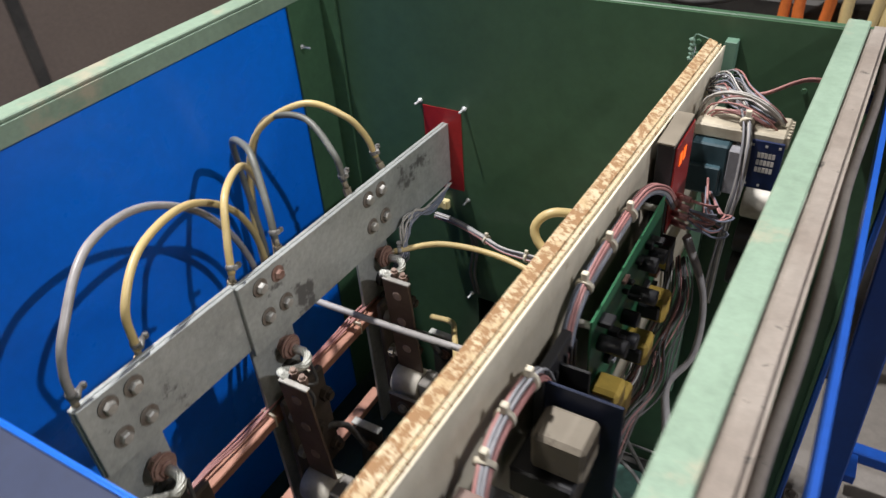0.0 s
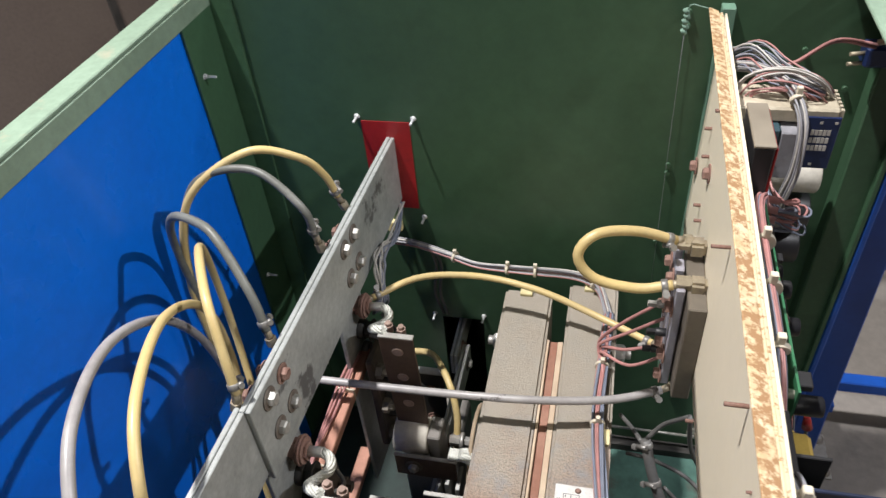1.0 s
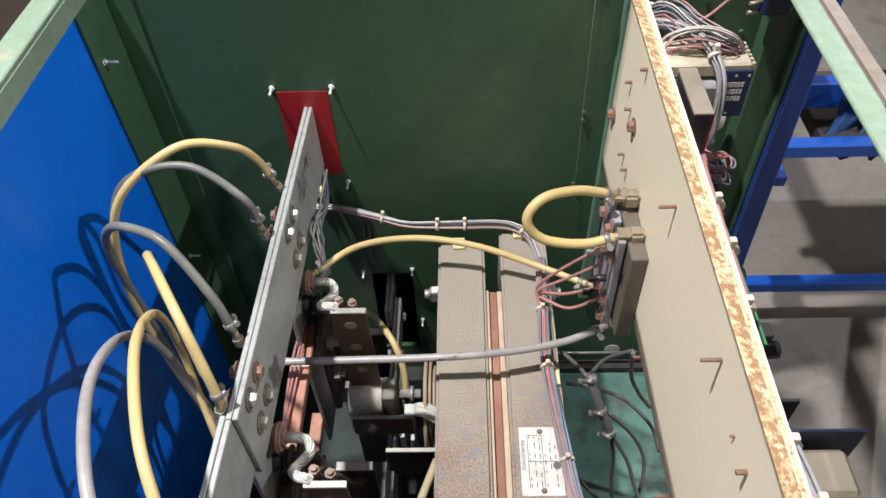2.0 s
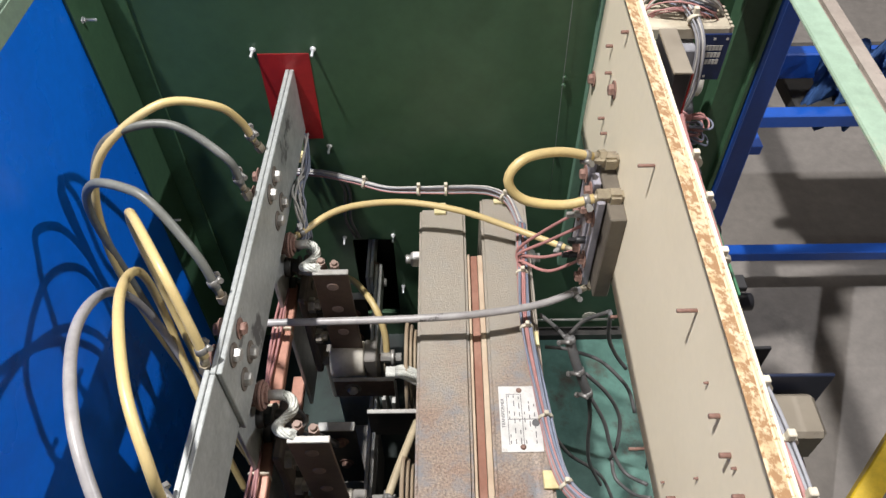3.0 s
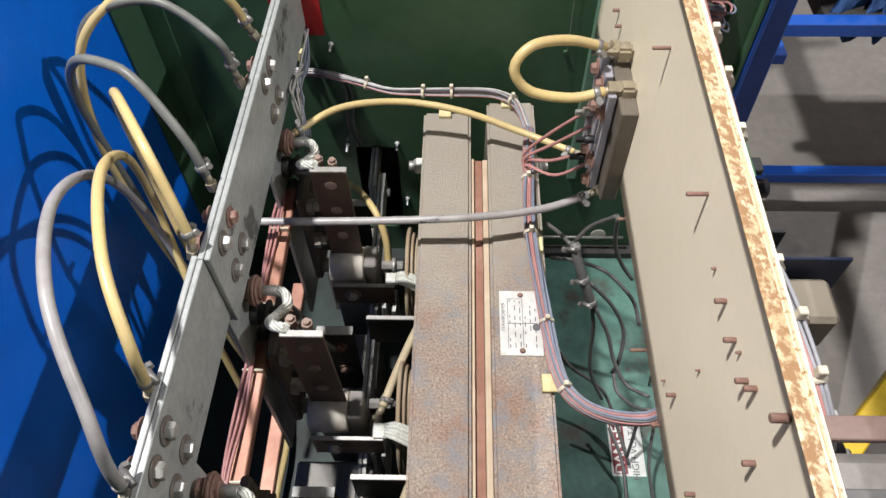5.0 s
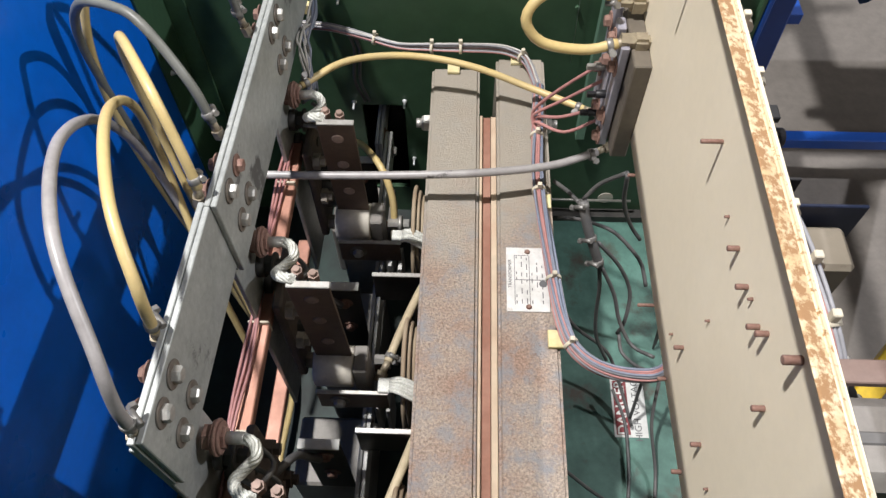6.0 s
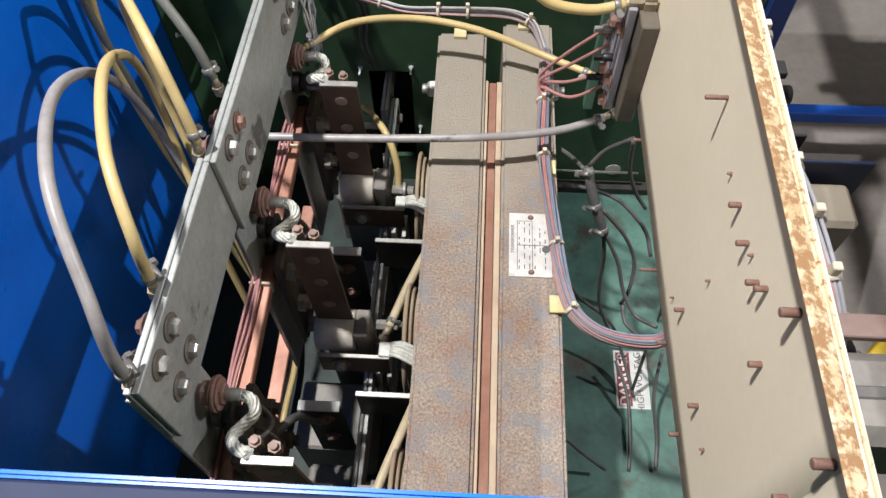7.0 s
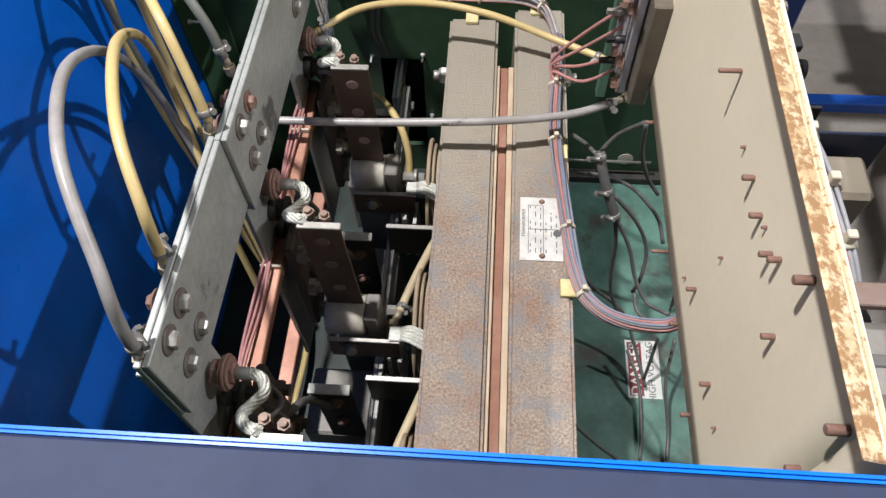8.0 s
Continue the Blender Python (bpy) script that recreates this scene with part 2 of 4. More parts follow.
M_LILAC = mat("lilac_grey_anodised_bar", (0.42, 0.41, 0.47), 0.40, 0.2, bump=0.05)
M_PLATE = mat("nameplate_aluminium", (0.66, 0.65, 0.63), 0.40, 0.15, color2=(0.54, 0.53, 0.51), big=25, bump=0.05, wear=(0.40, 0.37, 0.33), wear_lo=0.60, wear_hi=0.70, wear_scale=60)
M_INK = mat("dark_print", (0.11, 0.11, 0.115), 0.6, bump=0.0)
M_DANGER = mat("maroon_print", (0.20, 0.03, 0.035), 0.5, bump=0.0)
M_PAPER = mat("white_label_film", (0.62, 0.63, 0.60), 0.45, bump=0.02)
M_COIL = mat("tan_winding", (0.36, 0.29, 0.20), 0.7, color2=(0.28, 0.21, 0.14), big=15, bump=0.2)
M_DARK = mat("dark_sooty_steel", (0.035, 0.034, 0.032), 0.6, 0.2, color2=(0.06, 0.055, 0.05), big=10, bump=0.15)
M_PCB = mat("green_circuit_board", (0.03, 0.13, 0.06), 0.4, bump=0.04)
M_NAVY = mat("navy_board", (0.012, 0.025, 0.09), 0.35, bump=0.03)
M_NAVYFIN = mat("navy_anodised_plate", (0.02, 0.028, 0.06), 0.45, 0.3, bump=0.05)
M_AMBER = mat("yellow_coil_tape", (0.55, 0.38, 0.08), 0.45)
M_REDMOD = mat("red_panel_face", (0.30, 0.02, 0.02), 0.35)
M_TEALBOX = mat("slate_teal_plastic", (0.045, 0.09, 0.11), 0.45)
M_BEIGE = mat("beige_plastic", (0.48, 0.43, 0.33), 0.5, color2=(0.42, 0.37, 0.28), big=20)
M_SEAL = mat("worn_grey_seal", (0.22, 0.185, 0.155), 0.7, color2=(0.28, 0.245, 0.21), big=7, wear=(0.08, 0.07, 0.06), wear_lo=0.62, wear_hi=0.67, wear_scale=30, bump=0.3)
M_ORANGE = mat("orange_hose", (0.60, 0.15, 0.03), 0.5)
M_YPOST = mat("yellow_safety_paint", (0.70, 0.48, 0.02), 0.4, color2=(0.6, 0.4, 0.02), wear=(0.2, 0.15, 0.05), wear_lo=0.68, wear_hi=0.72)
M_CLOTH = mat("blue_shop_cloth", (0.05, 0.13, 0.34), 0.85, color2=(0.04, 0.10, 0.27), big=9, fine=200, bump=0.2)
M_SHEATH = mat("unseen_ceiling_grey", (0.16, 0.16, 0.16), 0.7)

glow = bpy.data.materials.new("orange_digits")
glow.use_nodes = True
glow.node_tree.nodes["Principled BSDF"].inputs["Emission Color"].default_value = (1.0, 0.16, 0.02, 1)
glow.node_tree.nodes["Principled BSDF"].inputs["Emission Strength"].default_value = 2.5
glow.node_tree.nodes["Principled BSDF"].inputs["Base Color"].default_value = (0.3, 0.03, 0.01, 1)


# ---- hall ----
def structure(name, label, category, *dims):
    return tagged(solid(name, *dims), label, category, kind="structure")


structure("floor", "stained grey concrete hall floor", "floor", M_CONCRETE, -6, 7, -6, 7, -0.1, 0.0)
structure("wall_west", "brown-grey sheet metal wall closing the hall", "wall", M_HALL, -2.3, -2.2, -6, 7, 0, 7)
# North, east, south walls and ceiling: unseen, added for bounce and reflections.
structure("unseen_wall_north", "brown-grey sheet metal wall closing the hall", "wall", M_HALL, -2.2, 7, 6.9, 7.0, 0, 7)
structure("unseen_wall_east", "brown-grey sheet metal wall closing the hall", "wall", M_HALL, 6.9, 7, -6, 6.9, 0, 7)
structure("unseen_wall_south", "brown-grey sheet metal wall closing the hall", "wall", M_HALL, -2.2, 6.9, -6, -5.9, 0, 7)
structure("ceiling", "unseen plain grey ceiling added to close the hall", "ceiling", M_SHEATH, -2.3, 7, -6, 7, 7.0, 7.1)
for y in (-0.9, 0.75, 2.3):
    structure("trim", "dark joint strip on the hall wall", "trim", M_DARK, -2.2, -2.19, y, y + 0.05, 0, 7)

# ---- cabinet ----
cab = base("cabinet", "open-topped steel cabinet, green inside with a blue side", "cabinet")
part_blue = solid("side_wall", M_BLUE, -0.668, -0.652, -0.60, 0.525, 0.0, 1.39, cab, label="glossy bright blue side panel")
bm = bmesh.new()
HX0, HX1, HZ0, HZ1 = -0.243, -0.136, 0.23, 0.562
for x0, x1, z0, z1 in ((-0.668, HX0, 0.0, 1.438), (HX1, 0.62, 0.0, 1.438), (HX0, HX1, 0.0, HZ0), (HX0, HX1, HZ1, 1.438)):
    box(bm, x0, x1, 0.645, 0.652, z0, z1)
bmesh.ops.remove_doubles(bm, verts=bm.verts[:], dist=0.0001)
part("back_wall", bm, M_GREEN, cab, "dark green back wall with a cut-out")
bm = bmesh.new()
for x0, x1, z0, z1 in ((-0.66, HX0, 0.0, 1.43), (HX1, 0.61, 0.0, 1.43), (HX0, HX1, 0.0, HZ0), (HX0, HX1, HZ1, 1.43)):
    box(bm, x0, x1, 0.653, 0.658, z0, z1)
part("back_skin", bm, M_GREEN, cab)
bm = bmesh.new()
rbox(bm, -0.69, 0.62, -0.5770, -0.572, 1.412, 1.4385, 0.0022, seg=2)
part("front_lip", bm, M_BLUE, cab, "blue folded front lip")
bm = bmesh.new()
rbox(bm, -0.69, 0.62, -0.72, -0.5775, 1.416, 1.4375, 0.002)
part("front_sill", bm, mat("slate_blue_sill", (0.017, 0.028, 0.074), 0.7, color2=(0.014, 0.024, 0.064), big=3, bump=0.05), cab, "slate blue front sill")
solid("front_wall", M_GREEN, -0.668, 0.62, -0.598, -0.580, 0.0, 1.412, cab)
solid("floor_pan", M_TEAL, 0.15, 0.62, -0.58, 0.645, 0.0, 0.12, cab, label="grimy teal floor pan")
# Left pan: the shade under the stacks is put into its colour.
solid("floor_pan", M_DEEPTEAL, -0.652, 0.1495, -0.58, 0.645, 0.0, 0.118, cab, label="teal floor pan, colour darkened for the shade under the stacks")
solid("floor_sill", M_DARK, 0.20, 0.62, 0.615, 0.645, 0.12, 0.145, cab)
bm = bmesh.new()
rod(bm, (0.20, 0.63, 0.205), (0.50, 0.63, 0.205), 0.004)
part("tie_rod", bm, M_STEEL, cab)
# left rail: an angle with an inner lip
bm = bmesh.new()
rbox(bm, -0.692, -0.646, -0.60, 0.657, 1.424, 1.432, 0.002)
rbox(bm, -0.650, -0.644, -0.60, 0.645, 1.386, 1.424, 0.0015)
part("top_rail", bm, M_LIGHTGREEN, cab, "pale green top rail with worn edge")
# posts
bm = bmesh.new()
rbox(bm, -0.651, -0.645, 0.522, 0.640, 0.12, 1.388, 0.001)
rbox(bm, -0.645, -0.600, 0.638, 0.645, 0.12, 1.41, 0.001)
M_MIDGREEN = mat("mid_green_paint", (0.050, 0.115, 0.060), 0.45, color2=(0.04, 0.09, 0.048), big=4, bump=0.06)
part("post", bm, M_MIDGREEN, cab, "green corner post")
bm = bmesh.new()
rbox(bm, 0.56, 0.615, 0.600, 0.645, 0.12, 1.42, 0.003)
rbox(bm, 0.612, 0.622, 0.585, 0.645, 0.12, 1.42, 0.002)
part("post", bm, M_MIDGREEN, cab, "green corner post")
solid("corner_bead", M_BLUE_OUT, 0.623, 0.636, 0.585, 0.655, 0.0, 1.43, cab, 0.003, "blue outer corner")
# right rail, a little askew: pale green with a worn seal strip along its outer half
skew = Matrix(((1, 0, 0, 0.4718), (0, 1, 0, 0), (0, -0.0146, 1, 0.0156), (0, 0, 0, 1))) @ Matrix.Rotation(radians(-1.46), 4, "Z")
bm = bmesh.new()
rbox(bm, 0.0, 0.036, -0.60, 0.655, 1.4425, 1.449, 0.002, skew)
part("top_rail", bm, M_LIGHTGREEN, cab, "pale green top rail")
bm = bmesh.new()
rbox(bm, 0.0362, 0.066, -0.60, 0.64, 1.415, 1.448, 0.006, skew, 2)
part("seal_strip", bm, M_SEAL, cab, "worn grey-brown seal strip")
bm = bmesh.new()
run = [skew @ Vector((0.075 + 0.003 * math.sin(k * 1.7), 0.62 - k * 0.15, 1.395 - 0.02 * math.sin(k * 0.9) ** 2)) for k in range(8)]
tube(bm, run, 0.007, 8, 0.03)
part("seal_tube", bm, M_SEAL, cab)
bm = bmesh.new()
box(bm, 0.575, 0.582, -0.58, 0.58, 1.36, 1.40)
part("hinge_strip", bm, M_BLUE_OUT, cab)
solid("back_lip", M_MIDGREEN, -0.66, 0.62, 0.652, 0.668, 1.425, 1.441, cab, 0.002)
# corner bolts


def bolt_mesh(name, material, head=0.0105, high=0.009, washer=0.0165, thick=0.0025, shank=0.0):
    """A hex bolt whose washer lies in the plane x = 0 and whose head looks along +x."""
    bm = bmesh.new()
    rod(bm, (0, 0, 0), (thick, 0, 0), washer, 20, ease=0.0006)
    for f in bm.faces:
        f.material_index = 1
    rod(bm, (thick, 0, 0), (thick + high * 0.75, 0, 0), head, 6, smooth=False)
    rod(bm, (thick + high * 0.75, 0, 0), (thick + high, 0, 0), head, 6, head * 0.82, smooth=False)
    if shank:
        rod(bm, (thick + high, 0, 0), (thick + high + shank, 0, 0), head * 0.55, 12, ease=0.0008)
    bmesh.ops.recalc_face_normals(bm, faces=bm.faces[:])
    me = bpy.data.meshes.new(name)
    bm.to_mesh(me)
    bm.free()
    me.materials.append(material)
    me.materials.append(M_WASHER if material is M_STEEL else material)
    return me


M_WASHER = mat("brown_stained_washer", (0.21, 0.19, 0.165), 0.55, 0.4, color2=(0.14, 0.11, 0.09), big=60, bump=0.2)
M_ZINC = mat("bright_zinc", (0.74, 0.75, 0.76), 0.35, 0.4, bump=0.02)
BOLT = bolt_mesh("bolt", M_STEEL, 0.0112, 0.010, 0.0185)
BOLT_RUST = bolt_mesh("rusty_bolt", M_RUSTBOLT, 0.0105, 0.009, 0.0165)
BOLT_STUD = bolt_mesh("stud", M_ZINC, 0.0050, 0.0045, 0.0062, 0.0012, 0.020)
BOLT_BIG = bolt_mesh("big_nut", M_STEEL, 0.020, 0.022, 0.021, 0.003, 0.012)
BOLT_SMALL = bolt_mesh("small_bolt", M_RUSTBOLT, 0.0065, 0.007, 0.0095, 0.002, 0.004)


def place(me, parent, at, turn=(0, 0, 0), label="", name="bolt"):
    ob = new(name, me)
    ob.parent = parent
    ob.matrix_parent_inverse = parent.matrix_world.inverted()
    ob.matrix_basis = pose(*at, *turn)
    if label:
        tagged(ob, label)
    return ob


for z in (1.28, 0.75):
    place(BOLT_STUD, cab, (-0.645, 0.548, z), name="bolt")
for x, z in ((-0.383, 1.147), (-0.261, 1.147), (-0.261, 0.888), (-0.262, 0.572), (-0.135, 0.578), (-0.12, 0.36)):
    place(BOLT_STUD, cab, (x, 0.645, z), (0, 0, -90), name="stud")
for x, z in ((0.255, 1.05), (0.255, 1.07), (0.252, 1.36), (0.252, 1.385), (0.252, 0.87), (0.45, 1.32), (0.53, 1.25)):
    bm = bmesh.new()
    rod(bm, (x, 0.645, z), (x, 0.638, z), 0.005, 8)
    part("rivet", bm, M_MIDGREEN, cab)
bm = bmesh.new()
tube(bm, [(0.248, 0.640, 1.38), (0.251, 0.638, 1.1), (0.257, 0.635, 0.72)], 0.0005, 4, 0.2)
part("hanging_thread", bm, M_GREYW, cab)
bm = bmesh.new()
rbox(bm, 0.302, 0.324, 0.620, 0.645, 0.475, 1.40, 0.001)
part("panel_angle", bm, mat("sage_green_paint", (0.13, 0.24, 0.17), 0.5), cab, "sage green mounting angle")
# duct behind the cut-out
bm = bmesh.new()
for d in ((-0.30, -0.06, 0.95, 0.96, 0.1, 0.7), (-0.31, -0.30, 0.66, 0.96, 0.1, 0.7), (-0.06, -0.05, 0.66, 0.96, 0.1, 0.7), (-0.31, -0.05, 0.66, 0.96, 0.7, 0.71), (-0.31, -0.05, 0.66, 0.96, 0.09, 0.1)):
    box(bm, *d)
part("duct", bm, M_DARK, cab, "dark duct behind the cut-out")
tagged(solid("fibre_sheet", M_RED, -0.376, -0.271, 0.6435, 0.645, 0.912, 1.137), "dark red fibre sheet on the green back wall", "sheet")

# ---- bus bar ----
bus = base("bus_bar", "dull tinned double bus bar with hex bolts", "bus bar")
tilt = Matrix(((1, 0, 0, 0), (0, 1, 0, 0), (0, -0.045, 1, 0), (0, 0, 0, 1)))


def bus_plate(name, x0, x1, y0, y1, z0, z1):
    bm = bmesh.new()
    rbox(bm, x0, x1, y0, y1, z0, z1, 0.0012, tilt)
    return part(name, bm, M_BUS, bus)


bus_plate("front_bar", -0.3245, -0.3165, -0.420, -0.097, 0.978, 1.128)
bus_plate("rear_bar", -0.3335, -0.3255, -0.422, -0.090, 0.978, 1.1285)
bus_plate("front_bar", -0.3160, -0.3080, -0.097, 0.648, 0.966, 1.128)
bus_plate("rear_bar", -0.3250, -0.3170, -0.0965, 0.648, 0.966, 1.1285)
STATIONS = (-0.327, 0.0, 0.342)
for Y, x in zip(STATIONS, (-0.3420, -0.3335, -0.3335)):
    bm = bmesh.new()
    rbox(bm, x, x + 0.008, Y - 0.093, Y + 0.022, 0.42, 1.10, 0.0012, tilt)
    part("upright", bm, M_BUS, bus)
for Y, x in zip(STATIONS, (-0.3165, -0.308, -0.308)):
    for dy, z in ((0, 1.10), (-0.048, 1.10), (0.004, 1.029), (-0.046, 1.029)):
        rust = (dy == 0 and z > 1.05 and Y == 0.0)
        place(BOLT_RUST if rust else BOLT, bus, (x, Y + dy, z - 0.045 * (Y + dy)), (random.uniform(0, 60), 0, 0))
        place(BOLT_RUST, bus, (x - 0.026, Y + dy, z - 0.045 * (Y + dy)), (0, 180, 0))


# ---- rectifier stacks ----
def braid(parent, pts, r, strands=5, twists=9):
    bm = bmesh.new()
    tube(bm, pts, r * 0.42, 8, 0.006)
    lead = part("braided_lead", bm, M_BRAID, parent, "grey-green tinned braid")
    run = curve_points(pts, 0.004)
    n = len(run)
    for s in range(strands):
        line, u = [], None
        for k, c in enumerate(run):
            d = (run[min(k + 1, n - 1)] - run[max(k - 1, 0)]).normalized()
            u = d.orthogonal() if u is None else u - d * u.dot(d)
            u.normalize()
            w = d.cross(u)
            a = 2 * math.pi * (s / strands + twists * k / n / strands)
            line.append(c + (u * math.cos(a) + w * math.sin(a)) * r * 0.64)
        bm = bmesh.new()
        tube(bm, line, r * 0.31, 6, raw=True)
        part("strand", bm, M_BRAID, lead)


M_ALU = mat("pale_dull_bar", (0.56, 0.56, 0.53), 0.5, 0.15, color2=(0.45, 0.45, 0.42), big=12, bump=0.1)
M_RIVET = mat("dull_pink_copper_rivet", (0.27, 0.19, 0.155), 0.6, 0.2, color2=(0.20, 0.14, 0.115), big=50)


M_SOOT = mat("sooty_brown_insulation", (0.055, 0.042, 0.034), 0.7, color2=(0.085, 0.066, 0.052), big=18, bump=0.25)
M_CLAMPNUT = mat("dusty_grey_nut", (0.27, 0.245, 0.205), 0.6, 0.15, color2=(0.17, 0.145, 0.12), big=45, bump=0.15)


def stack():
    """One rectifier stack, with the bolt row at y = 0."""
    top = base("rectifier_stack", "rectifier stack with brown bracket and braided lead", "rectifier", "rectifier stacks under the bus bar", (-0.25, -0.06, 0.6))
    # stud with washers and braided lead
    bm = bmesh.new()
    x = -0.325
    for k, (r, h, seg) in enumerate(((0.019, 0.012, 6), (0.024, 0.004, 20), (0.026, 0.005, 20), (0.023, 0.004, 20), (0.016, 0.005, 6))):
        rod(bm, (x, -0.015, 0.925), (x + h, -0.015, 0.925), r, seg, smooth=seg > 6, ease=0.0008)
        x += h
    part("stud", bm, M_RUSTBOLT, top, "rusty stud with stacked washers")
    bm = bmesh.new()
    rod(bm, (x, -0.015, 0.925), (x + 0.027, -0.017, 0.930), 0.0090, 14, ease=0.001)
    part("ferrule", bm, M_STEEL, top)
    braid(top, [(x + 0.024, -0.017, 0.930), (x + 0.038, -0.022, 0.926), (x + 0.043, -0.038, 0.920), (x + 0.030, -0.055, 0.918), (x + 0.022, -0.074, 0.928), (x + 0.036, -0.094, 0.950), (x + 0.058, -0.104, 0.962)], 0.0092, 7, 12)
    # nuts under the stud
    bm = bmesh.new()
    for z, r in ((0.862, 0.021), (0.800, 0.018)):
        x = -0.325
        for h, q in ((0.014, r), (0.012, r * 0.8), (0.005, r * 1.1), (0.016, r * 0.55)):
            rod(bm, (x, -0.02, z), (x + h, -0.02, z), q, 6 if q < r else 18, smooth=q >= r, ease=0.0008)
            x += h
    part("lower_stud", bm, M_DARK, top)
    for p in ([(-0.28, 0.00, 0.89), (-0.24, -0.03, 0.87), (-0.25, -0.07, 0.90), (-0.29, -0.05, 0.88)], [(-0.28, -0.03, 0.86), (-0.235, -0.05, 0.84), (-0.26, -0.06, 0.80), (-0.30, -0.04, 0.78)]):
        bm = bmesh.new()
        tube(bm, p, 0.004, 6)
        part("small_lead", bm, M_CABLE, top)
    # bracket plate
    bm = bmesh.new()
    lean = Matrix.Translation((0, -0.112, 0.95)) @ Matrix.Rotation(radians(4), 4, "X") @ Matrix.Translation((0, 0.112, -0.95))
    rbox(bm, -0.247, -0.181, -0.115, -0.109, 0.672, 0.952, 0.001, lean)
    bracket = part("bracket", bm, M_BROWN, top, "brown tarnished bracket plate")
    bm = bmesh.new()
    rbox(bm, -0.2475, -0.1805, -0.1155, -0.1035, 0.9525, 0.9565, 0.001)
    part("lip", bm, M_STEEL, bracket)
    for z, q in ((0.915, 0.0), (0.835, 0.0), (0.745, 0.0)):
        bm = bmesh.new()
        c = lean @ Vector((-0.214, -0.115, z))
        rod(bm, c, c + Vector((0, -0.0025, 0)), 0.0115, 18, 0.010, ease=0.0006)
        part("rivet", bm, M_RIVET, bracket)
    # white insulator roll
    bm = bmesh.new()
    rod(bm, (-0.252, -0.098, 0.634), (-0.179, -0.098, 0.634), 0.039, 28, ease=0.003)
    part("insulator", bm, M_WHITE, top, "dusty white insulator roll")
    # paper-covered stop and lead bolts on the bracket lip
    for dx, dy in ((-0.020, 0.010), (0.006, 0.004)):
        bm = bmesh.new()
        rod(bm, (-0.214 + dx, -0.096 + dy, 0.940), (-0.214 + dx, -0.096 + dy, 0.957), 0.0092, 6, smooth=False)
        rod(bm, (-0.214 + dx, -0.096 + dy, 0.957), (-0.214 + dx, -0.096 + dy, 0.964), 0.0055, 10)
        part("lip_nut", bm, M_RIVET, bracket)
    # rear plate with bolts, deep behind the bracket
    bm = bmesh.new()
    rbox(bm, -0.262, -0.190, 0.078, 0.082, 0.350, 0.632, 0.001)
    rear = part("rear_plate", bm, M_DARK, top)
    bm = bmesh.new()
    rbox(bm, -0.263, -0.189, 0.064, 0.083, 0.6325, 0.637, 0.001)
    part("lip", bm, M_ALU, rear)
    for z in (0.560, 0.455):
        place(BOLT_RUST, rear, (-0.225, 0.078, z), (0, 0, -90))
    # dark lead curling to the rear plate
    bm = bmesh.new()
    tube(bm, [(-0.300, 0.00, 0.66), (-0.278, 0.020, 0.668), (-0.262, 0.050, 0.640), (-0.250, 0.062, 0.600), (-0.232, 0.068, 0.565)], 0.0075, 8)
    part("dark_lead", bm, M_CABLE, top)
    # grey body beside the insulator and grey base block under the stack
    bm = bmesh.new()
    rbox(bm, -0.1785, -0.152, -0.125, -0.070, 0.530, 0.668, 0.003)
    part("side_block", bm, M_GREYBOX, top)
    bm = bmesh.new()
    rbox(bm, -0.330, -0.170, 0.085, 0.235, 0.130, 0.330, 0.006)
    part("base_block", bm, M_GREYBOX, top, "dusty grey base block")
    # heat-sink clamp between stud and insulator
    for z in (0.76, 0.70, 0.64):
        bm = bmesh.new()
        rod(bm, (-0.305, -0.05, z), (-0.25, -0.05, z), 0.012, 6, smooth=False)
        rod(bm, (-0.29, -0.05, z), (-0.283, -0.05, z), 0.019, 16)
        part("clamp_bolt", bm, M_DARK, top)
    bm = bmesh.new()
    rbox(bm, -0.275, -0.185, -0.045, 0.035, 0.20, 0.40, 0.006)
    part("sink_block", bm, M_GREYBOX, top)
    bm = bmesh.new()
    rbox(bm, -0.298, -0.281, -0.088, 0.036, 0.560, 0.838, 0.004)
    part("clamp_board", bm, M_SOOT, top, "sooty brown clamp board")
    for y, z in ((-0.072, 0.800), (-0.020, 0.705), (0.020, 0.770), (-0.074, 0.690), (0.018, 0.610), (-0.066, 0.585)):
        bm = bmesh.new()
        rod(bm, (-0.281, y, z), (-0.268, y, z), 0.0165, 6, smooth=False)
        rod(bm, (-0.268, y, z), (-0.258, y, z), 0.0105, 6, smooth=False)
        part("clamp_nut", bm, M_CLAMPNUT if (y < -0.06) else M_SOOT, top)
    for x0, z0, z1 in ((-0.150, 0.36, 0.515), (-0.128, 0.36, 0.500)):
        bm = bmesh.new()
        rbox(bm, x0, x0 + 0.009, -0.135, -0.075, z0, z1, 0.001)
        part("riser", bm, M_ALU, top, "pale flat riser bar")
    bm = bmesh.new()
    rod(bm, (-0.152, -0.05, 0.56), (-0.104, -0.05, 0.56), 0.011, 6, smooth=False)
    rod(bm, (-0.128, -0.05, 0.56), (-0.120, -0.05, 0.56), 0.019, 18)
    part("tie_bolt", bm, M_STEEL, top)
    # lower cross plate
    bm = bmesh.new()
    rbox(bm, -0.245, -0.115, -0.153, -0.148, 0.565, 0.630, 0.001)
    low = part("cross_plate", bm, M_BROWN, top)
    place(BOLT, low, (-0.205, -0.153, 0.602), (0, 0, -90))
    bm = bmesh.new()
    rbox(bm, -0.246, -0.112, -0.154, -0.146, 0.6305, 0.6345, 0.001)
    part("plate_edge", bm, M_STEEL, low)
